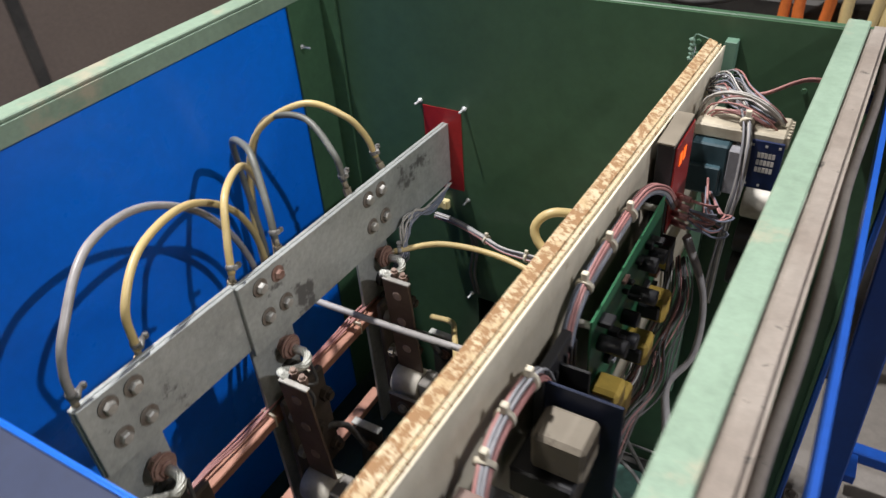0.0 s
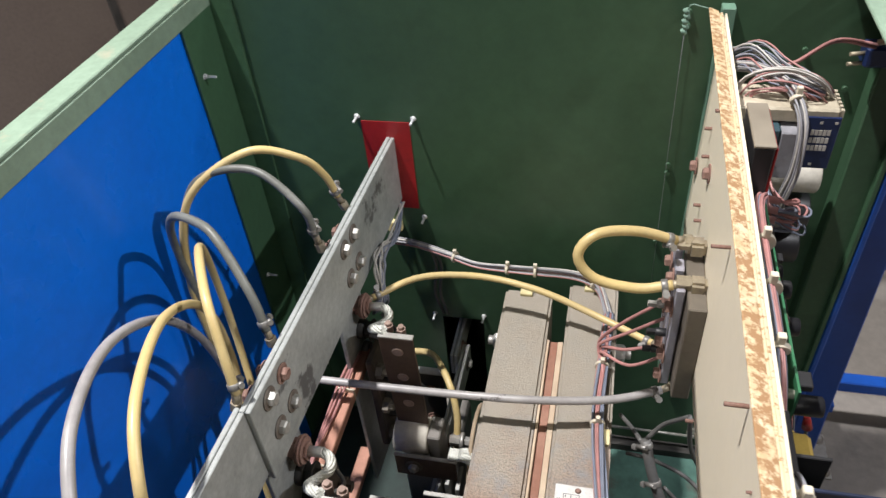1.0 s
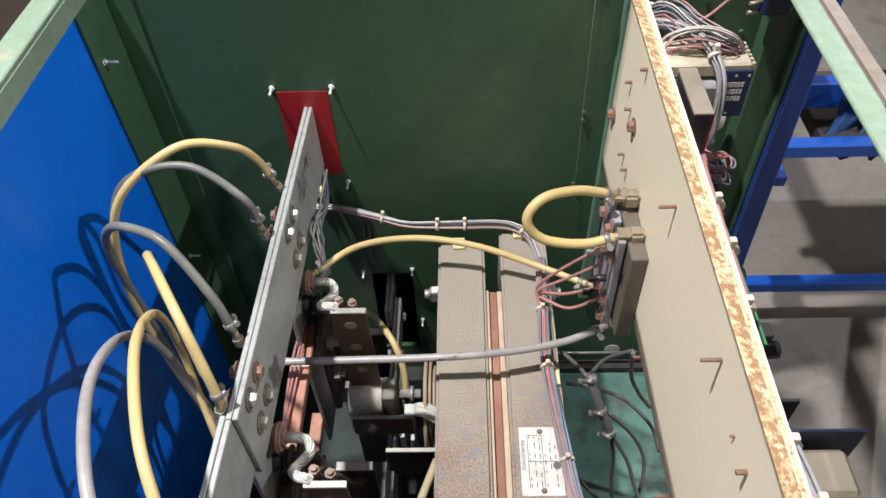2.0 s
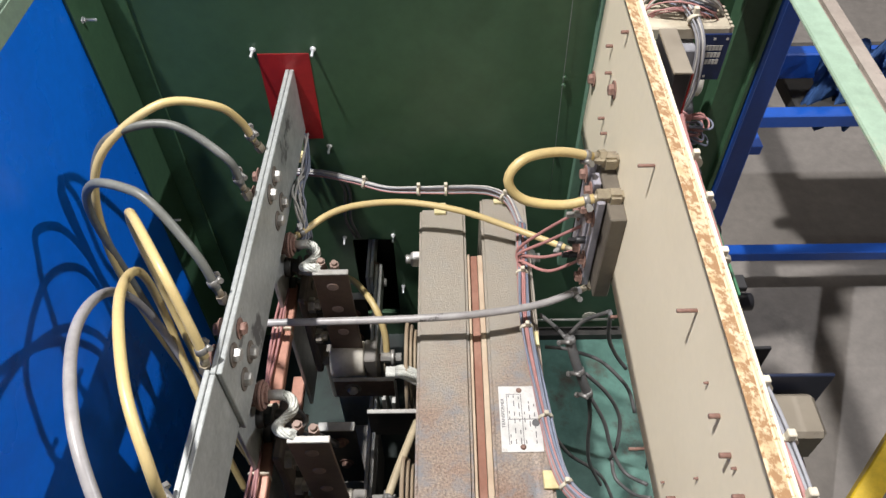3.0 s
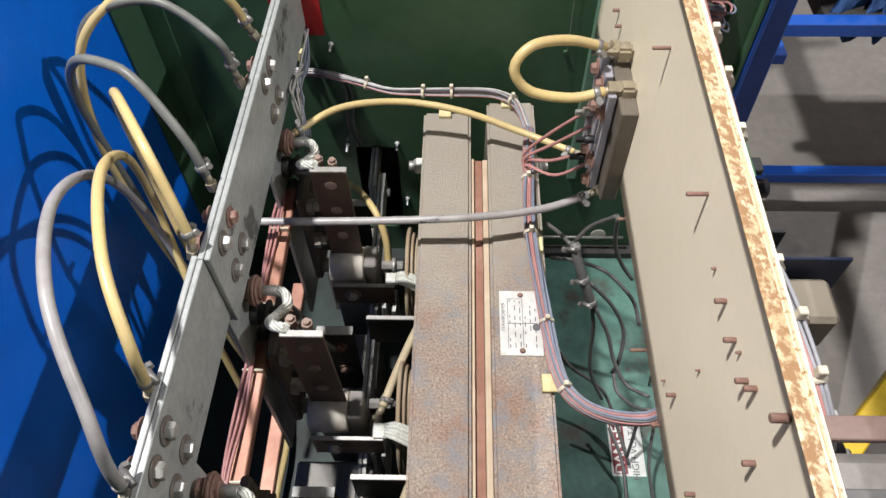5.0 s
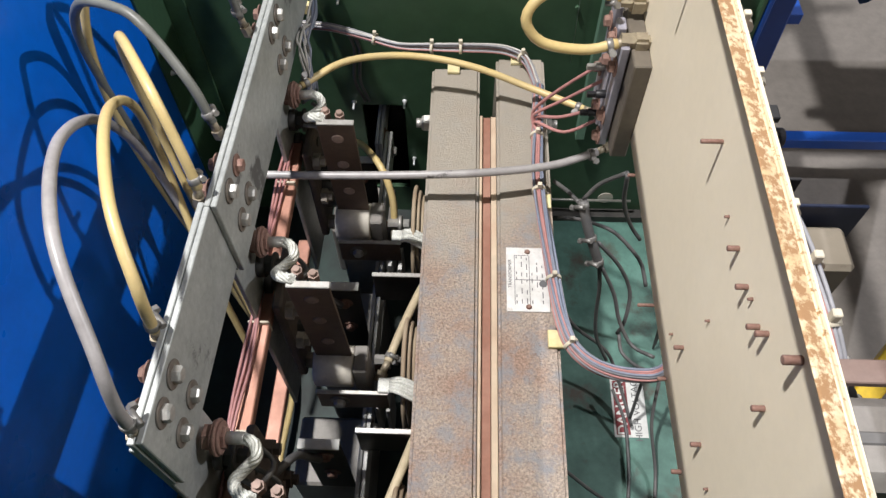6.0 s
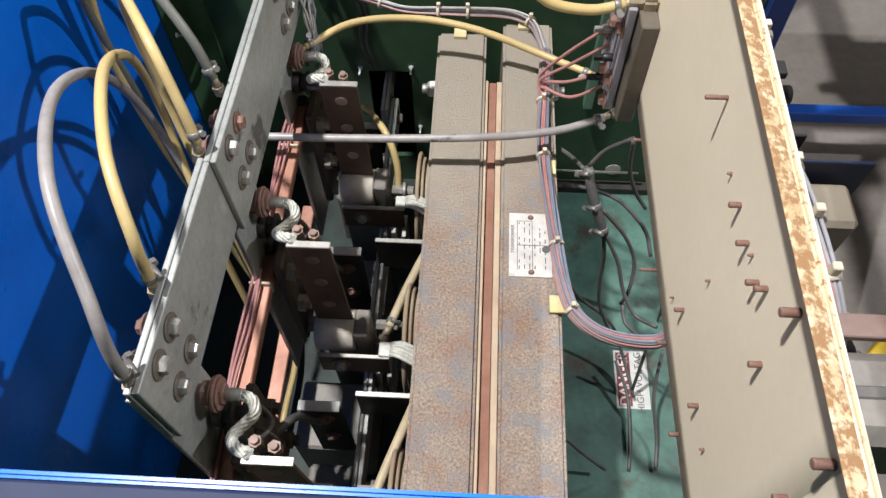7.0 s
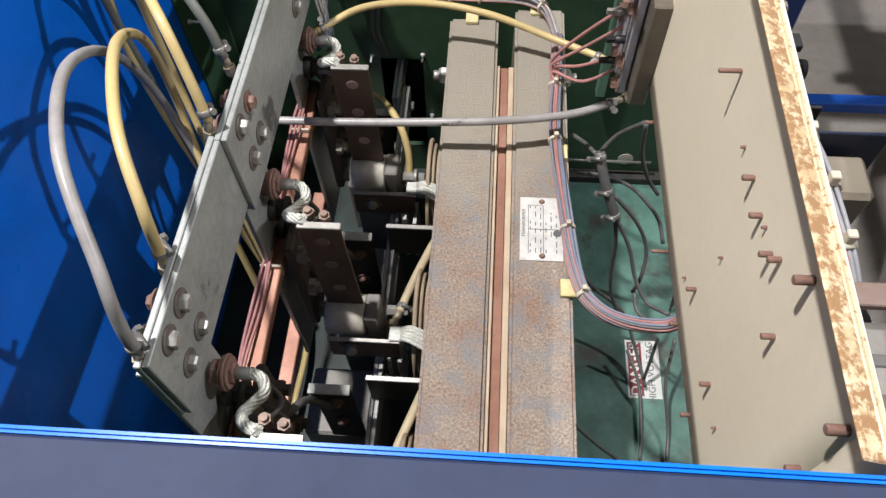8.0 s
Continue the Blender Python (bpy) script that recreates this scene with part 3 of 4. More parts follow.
    bm = bmesh.new()
    rbox(bm, -0.132, -0.104, -0.151, -0.122, 0.6365, 0.6410, 0.0015)
    for k in range(5):
        tube(bm, [(-0.110, -0.126 - 0.005 * k, 0.640), (-0.092, -0.124 - 0.007 * k, 0.643 + 0.002 * (k % 2)), (-0.070, -0.128 - 0.008 * k, 0.634), (-0.050, -0.132 - 0.008 * k, 0.622)], 0.0042, 6)
    part("lug", bm, M_BRAID, low)
    bm = bmesh.new()
    rbox(bm, -0.17, -0.06, -0.215, -0.210, 0.50, 0.60, 0.001)
    part("angle_bracket", bm, M_DARK, low)
    bm = bmesh.new()
    rbox(bm, -0.171, -0.059, -0.216, -0.206, 0.6005, 0.6045, 0.001)
    part("plate_edge", bm, M_STEEL, low)
    return top


first = stack()
at0 = first.location.copy()
for Y in STATIONS:
    if Y != 0.0:
        copy_thing(first, Matrix.Translation(at0 + Vector((0, Y, -0.04 * Y))))

# dangling white and blue leads at the far stack
loose = base("wire_cluster", "tangled white and blue wires behind the bus bar", "wires", at=(-0.27, 0.42, 0.9))
for m, k0 in ((M_WHITEW, 0), (M_BLUEW, 5), (M_BLUEW, 9)):
    for k in range(5):
        bm = bmesh.new()
        rr = random.Random(k + k0)
        j = lambda s: 0.55 * rr.uniform(-s, s)
        tube(bm, [(-0.305 + j(0.008), 0.63, 0.935 + j(0.006)), (-0.295 + j(0.015), 0.53 + j(0.03), 0.93 + j(0.02)), (-0.295 + j(0.02), 0.44 + j(0.03), 0.96 + j(0.02)), (-0.285 + j(0.02), 0.39 + j(0.02), 0.95 + j(0.03)), (-0.28 + j(0.02), 0.36 + j(0.01), 0.90 + j(0.02)), (-0.30, 0.345, 0.87)], 0.0025, 6)
        part("wire", bm, m, loose)

# ---- copper bars with taped wires ----
rail = base("copper_rail", "copper rail with pink wires tied on", "copper bar", at=(-0.33, 0, 0.79))
solid("bar", M_COPPER, -0.341, -0.307, -0.50, 0.33, 0.775, 0.797, rail, 0.002)
for k in range(3):
    bm = bmesh.new()
    x = -0.3375 + 0.0052 * k
    pts = [(x + 0.004 * math.sin(q * 1.3 + k), -0.50 + q * 0.08, 0.801 + 0.010 * abs(math.sin(q * 1.55 + 0.4)) * (1 if k > 1 else 0.5)) for q in range(11)]
    tube(bm, pts, 0.0028, 6)
    part("wire", bm, M_PINK, rail, "faded pink wire")
for y in (-0.43, -0.29, -0.10, 0.03, 0.20):
    bm = bmesh.new()
    rbox(bm, -0.3425, -0.3055, y, y + 0.0045, 0.773, 0.807, 0.0015)
    part("tie", bm, M_TIE, rail)
for y0, y1 in ((-0.52, -0.012), (0.02, 0.27)):
    tagged(solid("copper_bar", M_COPPER, -0.360, -0.332, y0, y1, 0.484, 0.505, None, 0.002), "bare copper bar deep under the bus bar", "copper bar", "deep copper bars")

# ---- long output bars ----
out = base("output_bars", "pairs of grey flat bars leading through the wall", "bus bar", at=(-0.18, 0, 0.48))
for x0, y0, y1, z in ((-0.205, 0.54, 0.76, 0.535), (-0.184, 0.27, 0.60, 0.515), (-0.178, -0.08, 0.22, 0.50), (-0.174, -0.42, -0.12, 0.50)):
    for dx in (0.0, 0.010):
        solid("flat_bar", M_ALU, x0 + dx, x0 + dx + 0.008, y0, y1, z - 0.07, z, out, 0.001)
    place(BOLT_RUST, out, (x0 + 0.017, y0 + 0.06, z - 0.03))
    place(BOLT, out, (x0 + 0.017, y1 - 0.04, z - 0.03))

# ---- transformer ----
tr = base("transformer", "dusty rusting transformer core with two long legs", "transformer", at=(0.06, 0, 0.12))
for x0, x1, y1 in ((-0.056, 0.046, 0.528), (0.081, 0.184, 0.562)):
    bm = bmesh.new()
    rbox(bm, x0, x1, -0.52, y1, 0.60, 0.80, 0.006, seg=3)
    part("core_leg", bm, M_CORE, tr)
solid("press_board", M_BOARD, 0.0535, 0.0685, -0.52, 0.395, 0.70, 0.788, tr)
solid("edge_strip", M_TAN, 0.0475, 0.0525, -0.52, 0.393, 0.70, 0.797, tr, 0.001)
solid("edge_strip", M_TAN, 0.0695, 0.0800, -0.52, 0.391, 0.70, 0.796, tr, 0.001)
solid("yoke", M_DARK, -0.04, 0.17, -0.50, 0.50, 0.12, 0.598, tr)
place(BOLT_BIG, tr, (-0.056, 0.485, 0.672), (0, 0, 180), "zinc hex nut", "nut")
place(BOLT_BIG, tr, (0.184, 0.47, 0.69), (0, 0, 0), "zinc hex nut", "nut")
for yc in (0.27, -0.06, -0.39):
    for k in range(4):
        bm = bmesh.new()
        s0 = 1 - 0.10 * k
        pts = [(-0.062 - 0.0085 * (3 - k), yc - 0.105 * s0 * math.cos(math.pi * s / 12), 0.53 + 0.122 * s0 * math.sin(math.pi * s / 12)) for s in range(13)]
        pts = [(pts[0][0], pts[0][1], 0.2)] + pts + [(pts[-1][0], pts[-1][1], 0.2)]
        tube(bm, [Vector(q) for q in pts], 0.0046, 8, raw=True)
        part("winding", bm, M_COIL, tr)
for x, y in ((-0.01, 0.522), (0.125, 0.553), (0.168, 0.17), (0.176, -0.115)):
    bm = bmesh.new()
    rbox(bm, x - 0.013, x + 0.013, y - 0.016, y + 0.016, 0.8005, 0.808, 0.001)
    part("tie_mount", bm, M_YELLOW, tr)

# nameplate
plate = base("nameplate", "scratched aluminium nameplate on the transformer core", "nameplate", at=(0.133, 0.003, 0.8))
solid("plate", M_PLATE, 0.096, 0.170, -0.063, 0.067, 0.8006, 0.8022, plate, 0.0005)
for y in (0.058, -0.054):
    bm = bmesh.new()
    rod(bm, (0.134, y, 0.802), (0.134, y, 0.806), 0.0055, 12, 0.003)
    part("rivet", bm, M_RUSTBOLT, plate)


def words(text, size, at, material, parent, turn=90, bold=0.0):
    c = bpy.data.curves.new("words", "FONT")
    c.body, c.size, c.align_x, c.align_y, c.extrude, c.offset = text, size, "CENTER", "CENTER", 0.0002, bold
    ob = new("words", c)
    dg = bpy.context.evaluated_depsgraph_get()
    dg.update()
    me = bpy.data.meshes.new_from_object(ob.evaluated_get(dg))
    bpy.data.objects.remove(ob)
    me.materials.clear()
    me.materials.append(material)
    ob = new("lettering", me)
    ob.parent = parent
    ob.matrix_parent_inverse = parent.matrix_world.inverted()
    ob.matrix_basis = pose(*at, 0, 0, turn)
    return ob


words("TRANSFORMER", 0.0085, (0.1025, 0.012, 0.8026), M_INK, plate)
bars = bmesh.new()
rr = random.Random(4)
for row, x in enumerate((0.113, 0.122, 0.131, 0.140, 0.149, 0.158)):
    y = -0.048
    while y < 0.045:
        w = rr.uniform(0.004, 0.012)
        if rr.random() < 0.8:
            box(bars, x, x + 0.0016, y, min(y + w, 0.048), 0.8022, 0.8025)
        y += w + rr.uniform(0.004, 0.012)
for x0, x1, y0, y1 in ((0.110, 0.166, -0.0010, 0.0002), (0.110, 0.136, 0.0495, 0.0505), (0.136, 0.137, -0.05, 0.05), (0.110, 0.111, -0.05, 0.05)):
    box(bars, x0, x1, y0, y1, 0.8022, 0.8025)
part("printed_lines", bars, M_INK, plate)
bm = bmesh.new()
rod(bm, (0.160, -0.008, 0.8022), (0.160, -0.008, 0.8026), 0.007, 18)
part("emblem", bm, M_INK, plate)


# ---- coolant hoses ----
M_CLAMP = mat("dull_hose_clamp", (0.27, 0.265, 0.25), 0.45, 0.5, color2=(0.17, 0.16, 0.15), big=60, bump=0.06)


def clamp_on(parent, c, d, r=0.0105):
    """A worm-drive clamp round a hose at c, running along d."""
    d = Vector(d).normalized()
    c = Vector(c)
    u = d.orthogonal().normalized()
    bm = bmesh.new()
    rod(bm, c - d * 0.005, c + d * 0.005, r, 18, ease=0.0008)
    rod(bm, c + u * r - d.cross(u) * 0.010, c + u * r + d.cross(u) * 0.012, 0.0045, 8)
    rod(bm, c + u * (r + 0.004) + d.cross(u) * 0.012, c + u * (r + 0.004) + d.cross(u) * 0.018, 0.006, 6, smooth=False)
    part("clamp", bm, M_CLAMP, parent)


def hose(pts, material, label, r=0.0070, fit_start=None, fit_end=None):
    top = base("hose", label, "hose", "coolant hoses", pts[0])
    bm = bmesh.new()
    tube(bm, pts, r, 14, 0.010)
    part("tube", bm, material, top)
    p = [Vector(q) for q in pts]
    for at, nxt, foot in ((p[0], p[1], fit_start), (p[-1], p[-2], fit_end)):
        if foot is None:
            continue
        d = (nxt - at).normalized()
        clamp_on(top, at + d * 0.012, d, r + 0.002)
        bm = bmesh.new()
        foot = Vector(foot)
        rod(bm, at + d * 0.004, at + (foot - at) * 0.5, r * 0.85, 14)
        rod(bm, at + (foot - at) * 0.5, foot, r * 1.25, 6, smooth=False)
        part("barb", bm, M_BRASS, top, "dull brass hose barb")
    return top


AMBER, GREY = "aged amber coolant hose clamped to the bus bar", "dirty grey coolant hose clamped to the bus bar"
hose([(-0.343, 0.386, 1.135), (-0.352, 0.372, 1.19), (-0.380, 0.345, 1.245), (-0.455, 0.305, 1.276), (-0.559, 0.256, 1.201), (-0.605, 0.240, 1.020), (-0.590, 0.22, 0.821), (-0.53, 0.17, 0.62), (-0.45, 0.10, 0.42)], M_YHOSE, AMBER, fit_start=(-0.333, 0.390, 1.105))
hose([(-0.343, 0.268, 1.140), (-0.352, 0.261, 1.205), (-0.436, 0.284, 1.257), (-0.538, 0.274, 1.235), (-0.590, 0.261, 1.135), (-0.606, 0.245, 1.000), (-0.585, 0.225, 0.80), (-0.50, 0.16, 0.58)], M_DHOSE, GREY, fit_start=(-0.336, 0.268, 1.105))
hose([(-0.340, 0.044, 1.140), (-0.358, 0.061, 1.197), (-0.411, 0.102, 1.259), (-0.455, 0.129, 1.268), (-0.526, 0.164, 1.242), (-0.593, 0.225, 1.111), (-0.595, 0.239, 0.900), (-0.54, 0.18, 0.66)], M_DHOSE, GREY, fit_start=(-0.335, 0.042, 1.112))
hose([(-0.330, -0.081, 1.150), (-0.344, -0.058, 1.210), (-0.378, -0.006, 1.265), (-0.462, 0.122, 1.225), (-0.525, 0.21, 1.08), (-0.520, 0.20, 0.92), (-0.47, 0.12, 0.74), (-0.42, 0.05, 0.52)], M_YHOSE, AMBER, fit_start=(-0.338, -0.083, 1.118))
hose([(-0.336, -0.288, 1.150), (-0.324, -0.285, 1.241), (-0.361, -0.200, 1.287), (-0.420, -0.048, 1.252), (-0.477, 0.098, 1.113), (-0.510, 0.155, 0.916), (-0.468, 0.062, 0.732), (-0.43, 0.0, 0.5)], M_YHOSE, AMBER, fit_start=(-0.340, -0.289, 1.12))
hose([(-0.326, -0.409, 1.160), (-0.323, -0.405, 1.215), (-0.329, -0.376, 1.270), (-0.380, -0.271, 1.325), (-0.442, -0.116, 1.282), (-0.492, 0.041, 1.139), (-0.515, 0.130, 0.925), (-0.46, 0.08, 0.66)], M_GHOSE, GREY, fit_start=(-0.336, -0.408, 1.125))
hose([(-0.296, 0.348, 0.915), (-0.215, 0.422, 0.911), (-0.099, 0.455, 0.897), (0.025, 0.442, 0.885), (0.148, 0.409, 0.859), (0.247, 0.352, 0.863)], M_YHOSE, "aged amber coolant hose arching over the transformer", fit_start=(-0.312, 0.335, 0.91), fit_end=(0.285, 0.330, 0.87))
hose([(-0.42, 0.180, 0.854), (-0.356, 0.180, 0.854), (-0.212, 0.183, 0.853), (-0.072, 0.176, 0.868), (0.058, 0.182, 0.872), (0.178, 0.207, 0.866), (0.262, 0.238, 0.870)], M_GHOSE, "dirty grey hose stretched across the transformer", 0.0075, fit_end=(0.288, 0.250, 0.875))
hose([(0.250, 0.298, 1.164), (0.190, 0.278, 1.193), (0.130, 0.247, 1.207), (0.104, 0.229, 1.178), (0.130, 0.221, 1.141), (0.196, 0.220, 1.128), (0.248, 0.226, 1.136)], M_YHOSE, "aged amber hose loop on the cooling block", 0.0082, fit_start=(0.275, 0.305, 1.16), fit_end=(0.275, 0.232, 1.14))
hose([(-0.31, 0.50, 0.58), (-0.238, 0.484, 0.602), (-0.191, 0.417, 0.636), (-0.159, 0.366, 0.629), (-0.142, 0.332, 0.582), (-0.140, 0.306, 0.527)], M_YHOSE, "short amber hose deep beside the output bars", 0.008, fit_end=(-0.140, 0.29, 0.49))
for Y in STATIONS[:2]:
    hose([(-0.064, Y + 0.11, 0.580), (-0.076, Y + 0.060, 0.606), (-0.100, Y - 0.015, 0.615), (-0.120, Y - 0.078, 0.612)], M_PALEHOSE, "short pale tan hose beside the transformer winding", 0.0085, fit_end=(-0.136, Y - 0.115, 0.602))
hose([(-0.415, -0.30, 0.15), (-0.408, -0.19, 0.16), (-0.405, -0.10, 0.17), (-0.402, 0.02, 0.16), (-0.42, 0.16, 0.14)], M_YHOSE, "amber hose lying deep under the copper bars", 0.008)


# ---- wire looms ----
def loom(name, label, pts, mats, r=0.0028, spread=0.008, seed=0, ties=(), n=3, category="wire loom", fray=0.0):
    top = base(name, label, category, at=pts[0])
    run = curve_points(pts, 0.010)
    rr = random.Random(seed)
    for m in mats:
        for _ in range(n):
            bm = bmesh.new()
            a, q = rr.uniform(0, 6.28), rr.uniform(0.3, 1.0) * spread
            line, u = [], None
            for k, c in enumerate(run):
                d = (run[min(k + 1, len(run) - 1)] - run[max(k - 1, 0)]).normalized()
                u = d.orthogonal() if u is None else u - d * u.dot(d)
                u.normalize()
                w = d.cross(u)
                b = a + 0.5 * math.sin(k * 0.105 + a)
                g = q + fray * math.sin(math.pi * k / len(run)) * (0.5 + 0.5 * math.sin(k * 0.13 + 3 * a))
                line.append(c + (u * math.cos(b) + w * math.sin(b)) * g)
            tube(bm, line, r, 6, raw=True)
            part("wire", bm, m, top)
    for s in ties:
        k = min(int(s * (len(run) - 1)), len(run) - 2)
        d = (run[k + 1] - run[k]).normalized()
        bm = bmesh.new()
        rod(bm, run[k] - d * 0.003, run[k] + d * 0.003, spread + r + 0.001, 12)
        u = d.orthogonal().normalized()
        rbox(bm, -0.004, 0.004, -0.004, 0.004, 0, 0.012, 0.001, Matrix.Translation(run[k] + Vector((0, 0, spread))))
        part("tie", bm, M_TIE, top)
    return top


loom("wire_loom", "grey and pink wire loom tied along the back wall", [(-0.345, 0.615, 0.837), (-0.278, 0.615, 0.830), (-0.205, 0.601, 0.819), (-0.132, 0.575, 0.816), (-0.058, 0.560, 0.826), (0.013, 0.556, 0.830), (0.071, 0.560, 0.826), (0.111, 0.556, 0.822), (0.143, 0.525, 0.826), (0.166, 0.455, 0.820)], (M_WHITEW, M_PINK, M_GREYW, M_GREYW), 0.0021, 0.0100, 1, (0.28, 0.50, 0.62, 0.86), 4)
loom("wire_loom", "grey and pink wire loom tied along the transformer core", [(0.166, 0.455, 0.820), (0.160, 0.334, 0.815), (0.157, 0.205, 0.818), (0.170, 0.059, 0.818), (0.188, -0.090, 0.812), (0.215, -0.145, 0.808), (0.265, -0.172, 0.806), (0.33, -0.178, 0.812), (0.36, -0.17, 0.85)], (M_PINK, M_BLUEW, M_BLUEW, M_GREYW), 0.0024, 0.0105, 2, (0.18, 0.36, 0.60, 0.76), 6)
for k, (a, b, c) in enumerate((((0.150, 0.36, 0.845), (0.19, 0.335, 0.93), (0.262, 0.30, 1.04)), ((0.150, 0.35, 0.845), (0.20, 0.32, 0.92), (0.262, 0.285, 1.01)), ((0.155, 0.35, 0.84), (0.20, 0.31, 0.885), (0.262, 0.280, 0.945)), ((0.155, 0.34, 0.838), (0.205, 0.29, 0.865), (0.262, 0.270, 0.925)))):
    w = base("signal_wire", "faded pink wire with crimped lug on cooling block", "wire", "wires to the cooling block", a)
    bm = bmesh.new()
    tube(bm, [(0.166, 0.30 - 0.01 * k, 0.815), (0.158, 0.33, 0.825), a, b, c], 0.0032, 8)
    part("wire", bm, M_PINK, w)
    bm = bmesh.new()
    rod(bm, c, (c[0] + 0.02, c[1] - 0.004, c[2] + 0.003), 0.0045, 10)
    part("lug", bm, M_STEEL if k % 2 == 0 else M_BLACK, w)
tag = base("wall_clip", "yellowed wall clip on the green back wall", "clip", at=(-0.30, 0.64, 0.85))
bm = bmesh.new()
rbox(bm, -0.351, -0.315, 0.630, 0.645, 0.850, 0.876, 0.002)
rbox(bm, -0.346, -0.340, 0.624, 0.630, 0.853, 0.873, 0.001)
rbox(bm, -0.326, -0.320, 0.624, 0.630, 0.853, 0.873, 0.001)
part("clip", bm, M_YELLOW, tag)
bm = bmesh.new()
tube(bm, [(-0.245, 0.61, 0.822), (-0.238, 0.62, 0.76), (-0.245, 0.61, 0.68), (-0.225, 0.60, 0.62)], 0.004, 6)
tube(bm, [(-0.235, 0.61, 0.822), (-0.226, 0.62, 0.76), (-0.232, 0.61, 0.68), (-0.215, 0.60, 0.62)], 0.004, 6)
tagged(finish("drop_cable", bm, M_CABLE), "thin dark cable pair hanging down the back wall", "cable")

# ---- control panel ----
panel = base("control_panel", "cream painted control panel with rust-bitten top flange", "panel", at=(0.30, 0, 0.96))
bm = bmesh.new()
lean_x = lambda y, z: (0.020 * y - 0.006) * (z - 0.96) / 0.45
cols = [(0.600 - 1.135 * k / 30, 0.955 + 0.017 * k / 30) for k in range(31)] + [(-0.5352, 1.29), (-0.565, 1.36)]
grid = []
for y, low in cols:
    high = 1.401 + 0.027 * (0.600 - y) / 1.165
    grid.append([bm.verts.new((0.2985 + lean_x(y, low + (high - low) * q / 12), y, low + (high - low) * q / 12)) for q in range(13)])
for k, (a, c) in enumerate(zip(grid, grid[1:])):
    if k == 30:
        continue
    for q in range(12):
        bm.faces.new([a[q], a[q + 1], c[q + 1], c[q]]).smooth = True
bmesh.ops.recalc_face_normals(bm, faces=bm.faces[:])
bmesh.ops.solidify(bm, geom=bm.faces[:], thickness=0.003)
shift = max(0.2985 + lean_x(v.co.y, v.co.z) - v.co.x for v in bm.verts)
for v in bm.verts:
    v.co.x += shift
# Rear faces take a darker, brown-blotched cream than the front.
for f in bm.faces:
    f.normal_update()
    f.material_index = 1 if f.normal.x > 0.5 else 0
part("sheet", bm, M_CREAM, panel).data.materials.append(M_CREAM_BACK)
bm = bmesh.new()
bent = Matrix(((1, 0.0175, 0, 0.2675), (0, 1, 0, 0), (0, -0.026, 1, 1.4265), (0, 0, 0, 1))) @ Matrix.Rotation(radians(21), 4, "Y")
rbox(bm, 0.0, 0.0180, -0.565, 0.602, -0.003, 0.0, 0.0012, bent)
part("top_flange", bm, M_RUST_EDGE, panel, "rust-bitten top flange")
bm = bmesh.new()
rbox(bm, 0.0181, 0.0268, -0.565, 0.602, -0.006, 0.0002, 0.0028, bent, 3)
part("rolled_edge", bm, M_EDGE, panel, "glossy chipped cream edge")
bm = bmesh.new()
tube(bm, [(0.245, 0.618, 1.385), (0.25, 0.615, 1.408), (0.262, 0.61, 1.409), (0.28, 0.603, 1.407)], 0.0012, 6)
for k in range(5):
    rod(bm, (0.243 + 0.002 * (k % 2), 0.618, 1.400 - 0.009 * k), (0.247 + 0.002 * (k % 2), 0.618, 1.392 - 0.009 * k), 0.005, 7)
part("wire_hook", bm, mat("sage_wire", (0.16, 0.26, 0.20), 0.6), panel)
SCREW = bpy.data.meshes.new("screw_tip")
bm = bmesh.new()
rod(bm, (0, 0, 0), (-0.012, 0, 0), 0.0031, 10, ease=0.0006)
bm.to_mesh(SCREW)
bm.free()
SCREW.materials.append(M_RUSTBOLT)
LONG = bpy.data.meshes.new("long_screw_tip")
bm = bmesh.new()
rod(bm, (0, 0, 0), (-0.024, 0, 0), 0.0026, 10, ease=0.0006)
bm.to_mesh(LONG)
bm.free()
LONG.materials.append(M_RUSTBOLT)
SHORT = bpy.data.meshes.new("screw_end")
bm = bmesh.new()
rod(bm, (0, 0, 0), (-0.005, 0, 0), 0.0021, 8, 0.0014)
bm.to_mesh(SHORT)
bm.free()
SHORT.materials.append(M_RUSTBOLT)
THICK = bpy.data.meshes.new("thick_screw_tip")
bm = bmesh.new()
rod(bm, (0, 0, 0), (-0.016, 0, 0), 0.0042, 12, ease=0.0008)
bm.to_mesh(THICK)
bm.free()
THICK.materials.append(M_RUSTBOLT)
for y, z, me in (
        (0.487, 1.252, SCREW), (0.406, 1.333, SCREW), (0.458, 1.216, SCREW), (0.416, 1.211, BOLT_RUST), (0.444, 1.125, SCREW), (0.407, 1.120, SCREW),
        (0.129, 1.300, LONG), (-0.129, 1.314, LONG), (-0.210, 1.290, SHORT), (-0.255, 1.299, SCREW), (-0.300, 1.301, SCREW), (-0.316, 1.306, SHORT),
        (-0.346, 1.308, SCREW), (-0.361, 1.324, SCREW), (-0.273, 1.180, SHORT), (-0.217, 1.035, SHORT), (-0.254, 1.072, SCREW), (-0.410, 1.376, THICK),
        (-0.414, 1.283, SCREW), (-0.380, 1.081, SCREW), (-0.430, 1.081, SHORT), (-0.528, 1.382, THICK), (-0.529, 1.289, SCREW),
        (-0.136, 0.966, LONG), (-0.254, 0.974, SCREW), (-0.382, 0.982, SCREW), (0.111, 0.960, SCREW)):
    place(me, panel, (0.2985 + lean_x(y, z), y, z), (0, 180, 0) if me is BOLT_RUST else (0, 0, 0), name="screw")
place(BOLT_RUST, panel, (0.2985, 0.60 - 0.03, 1.12), (0, 180, 0))

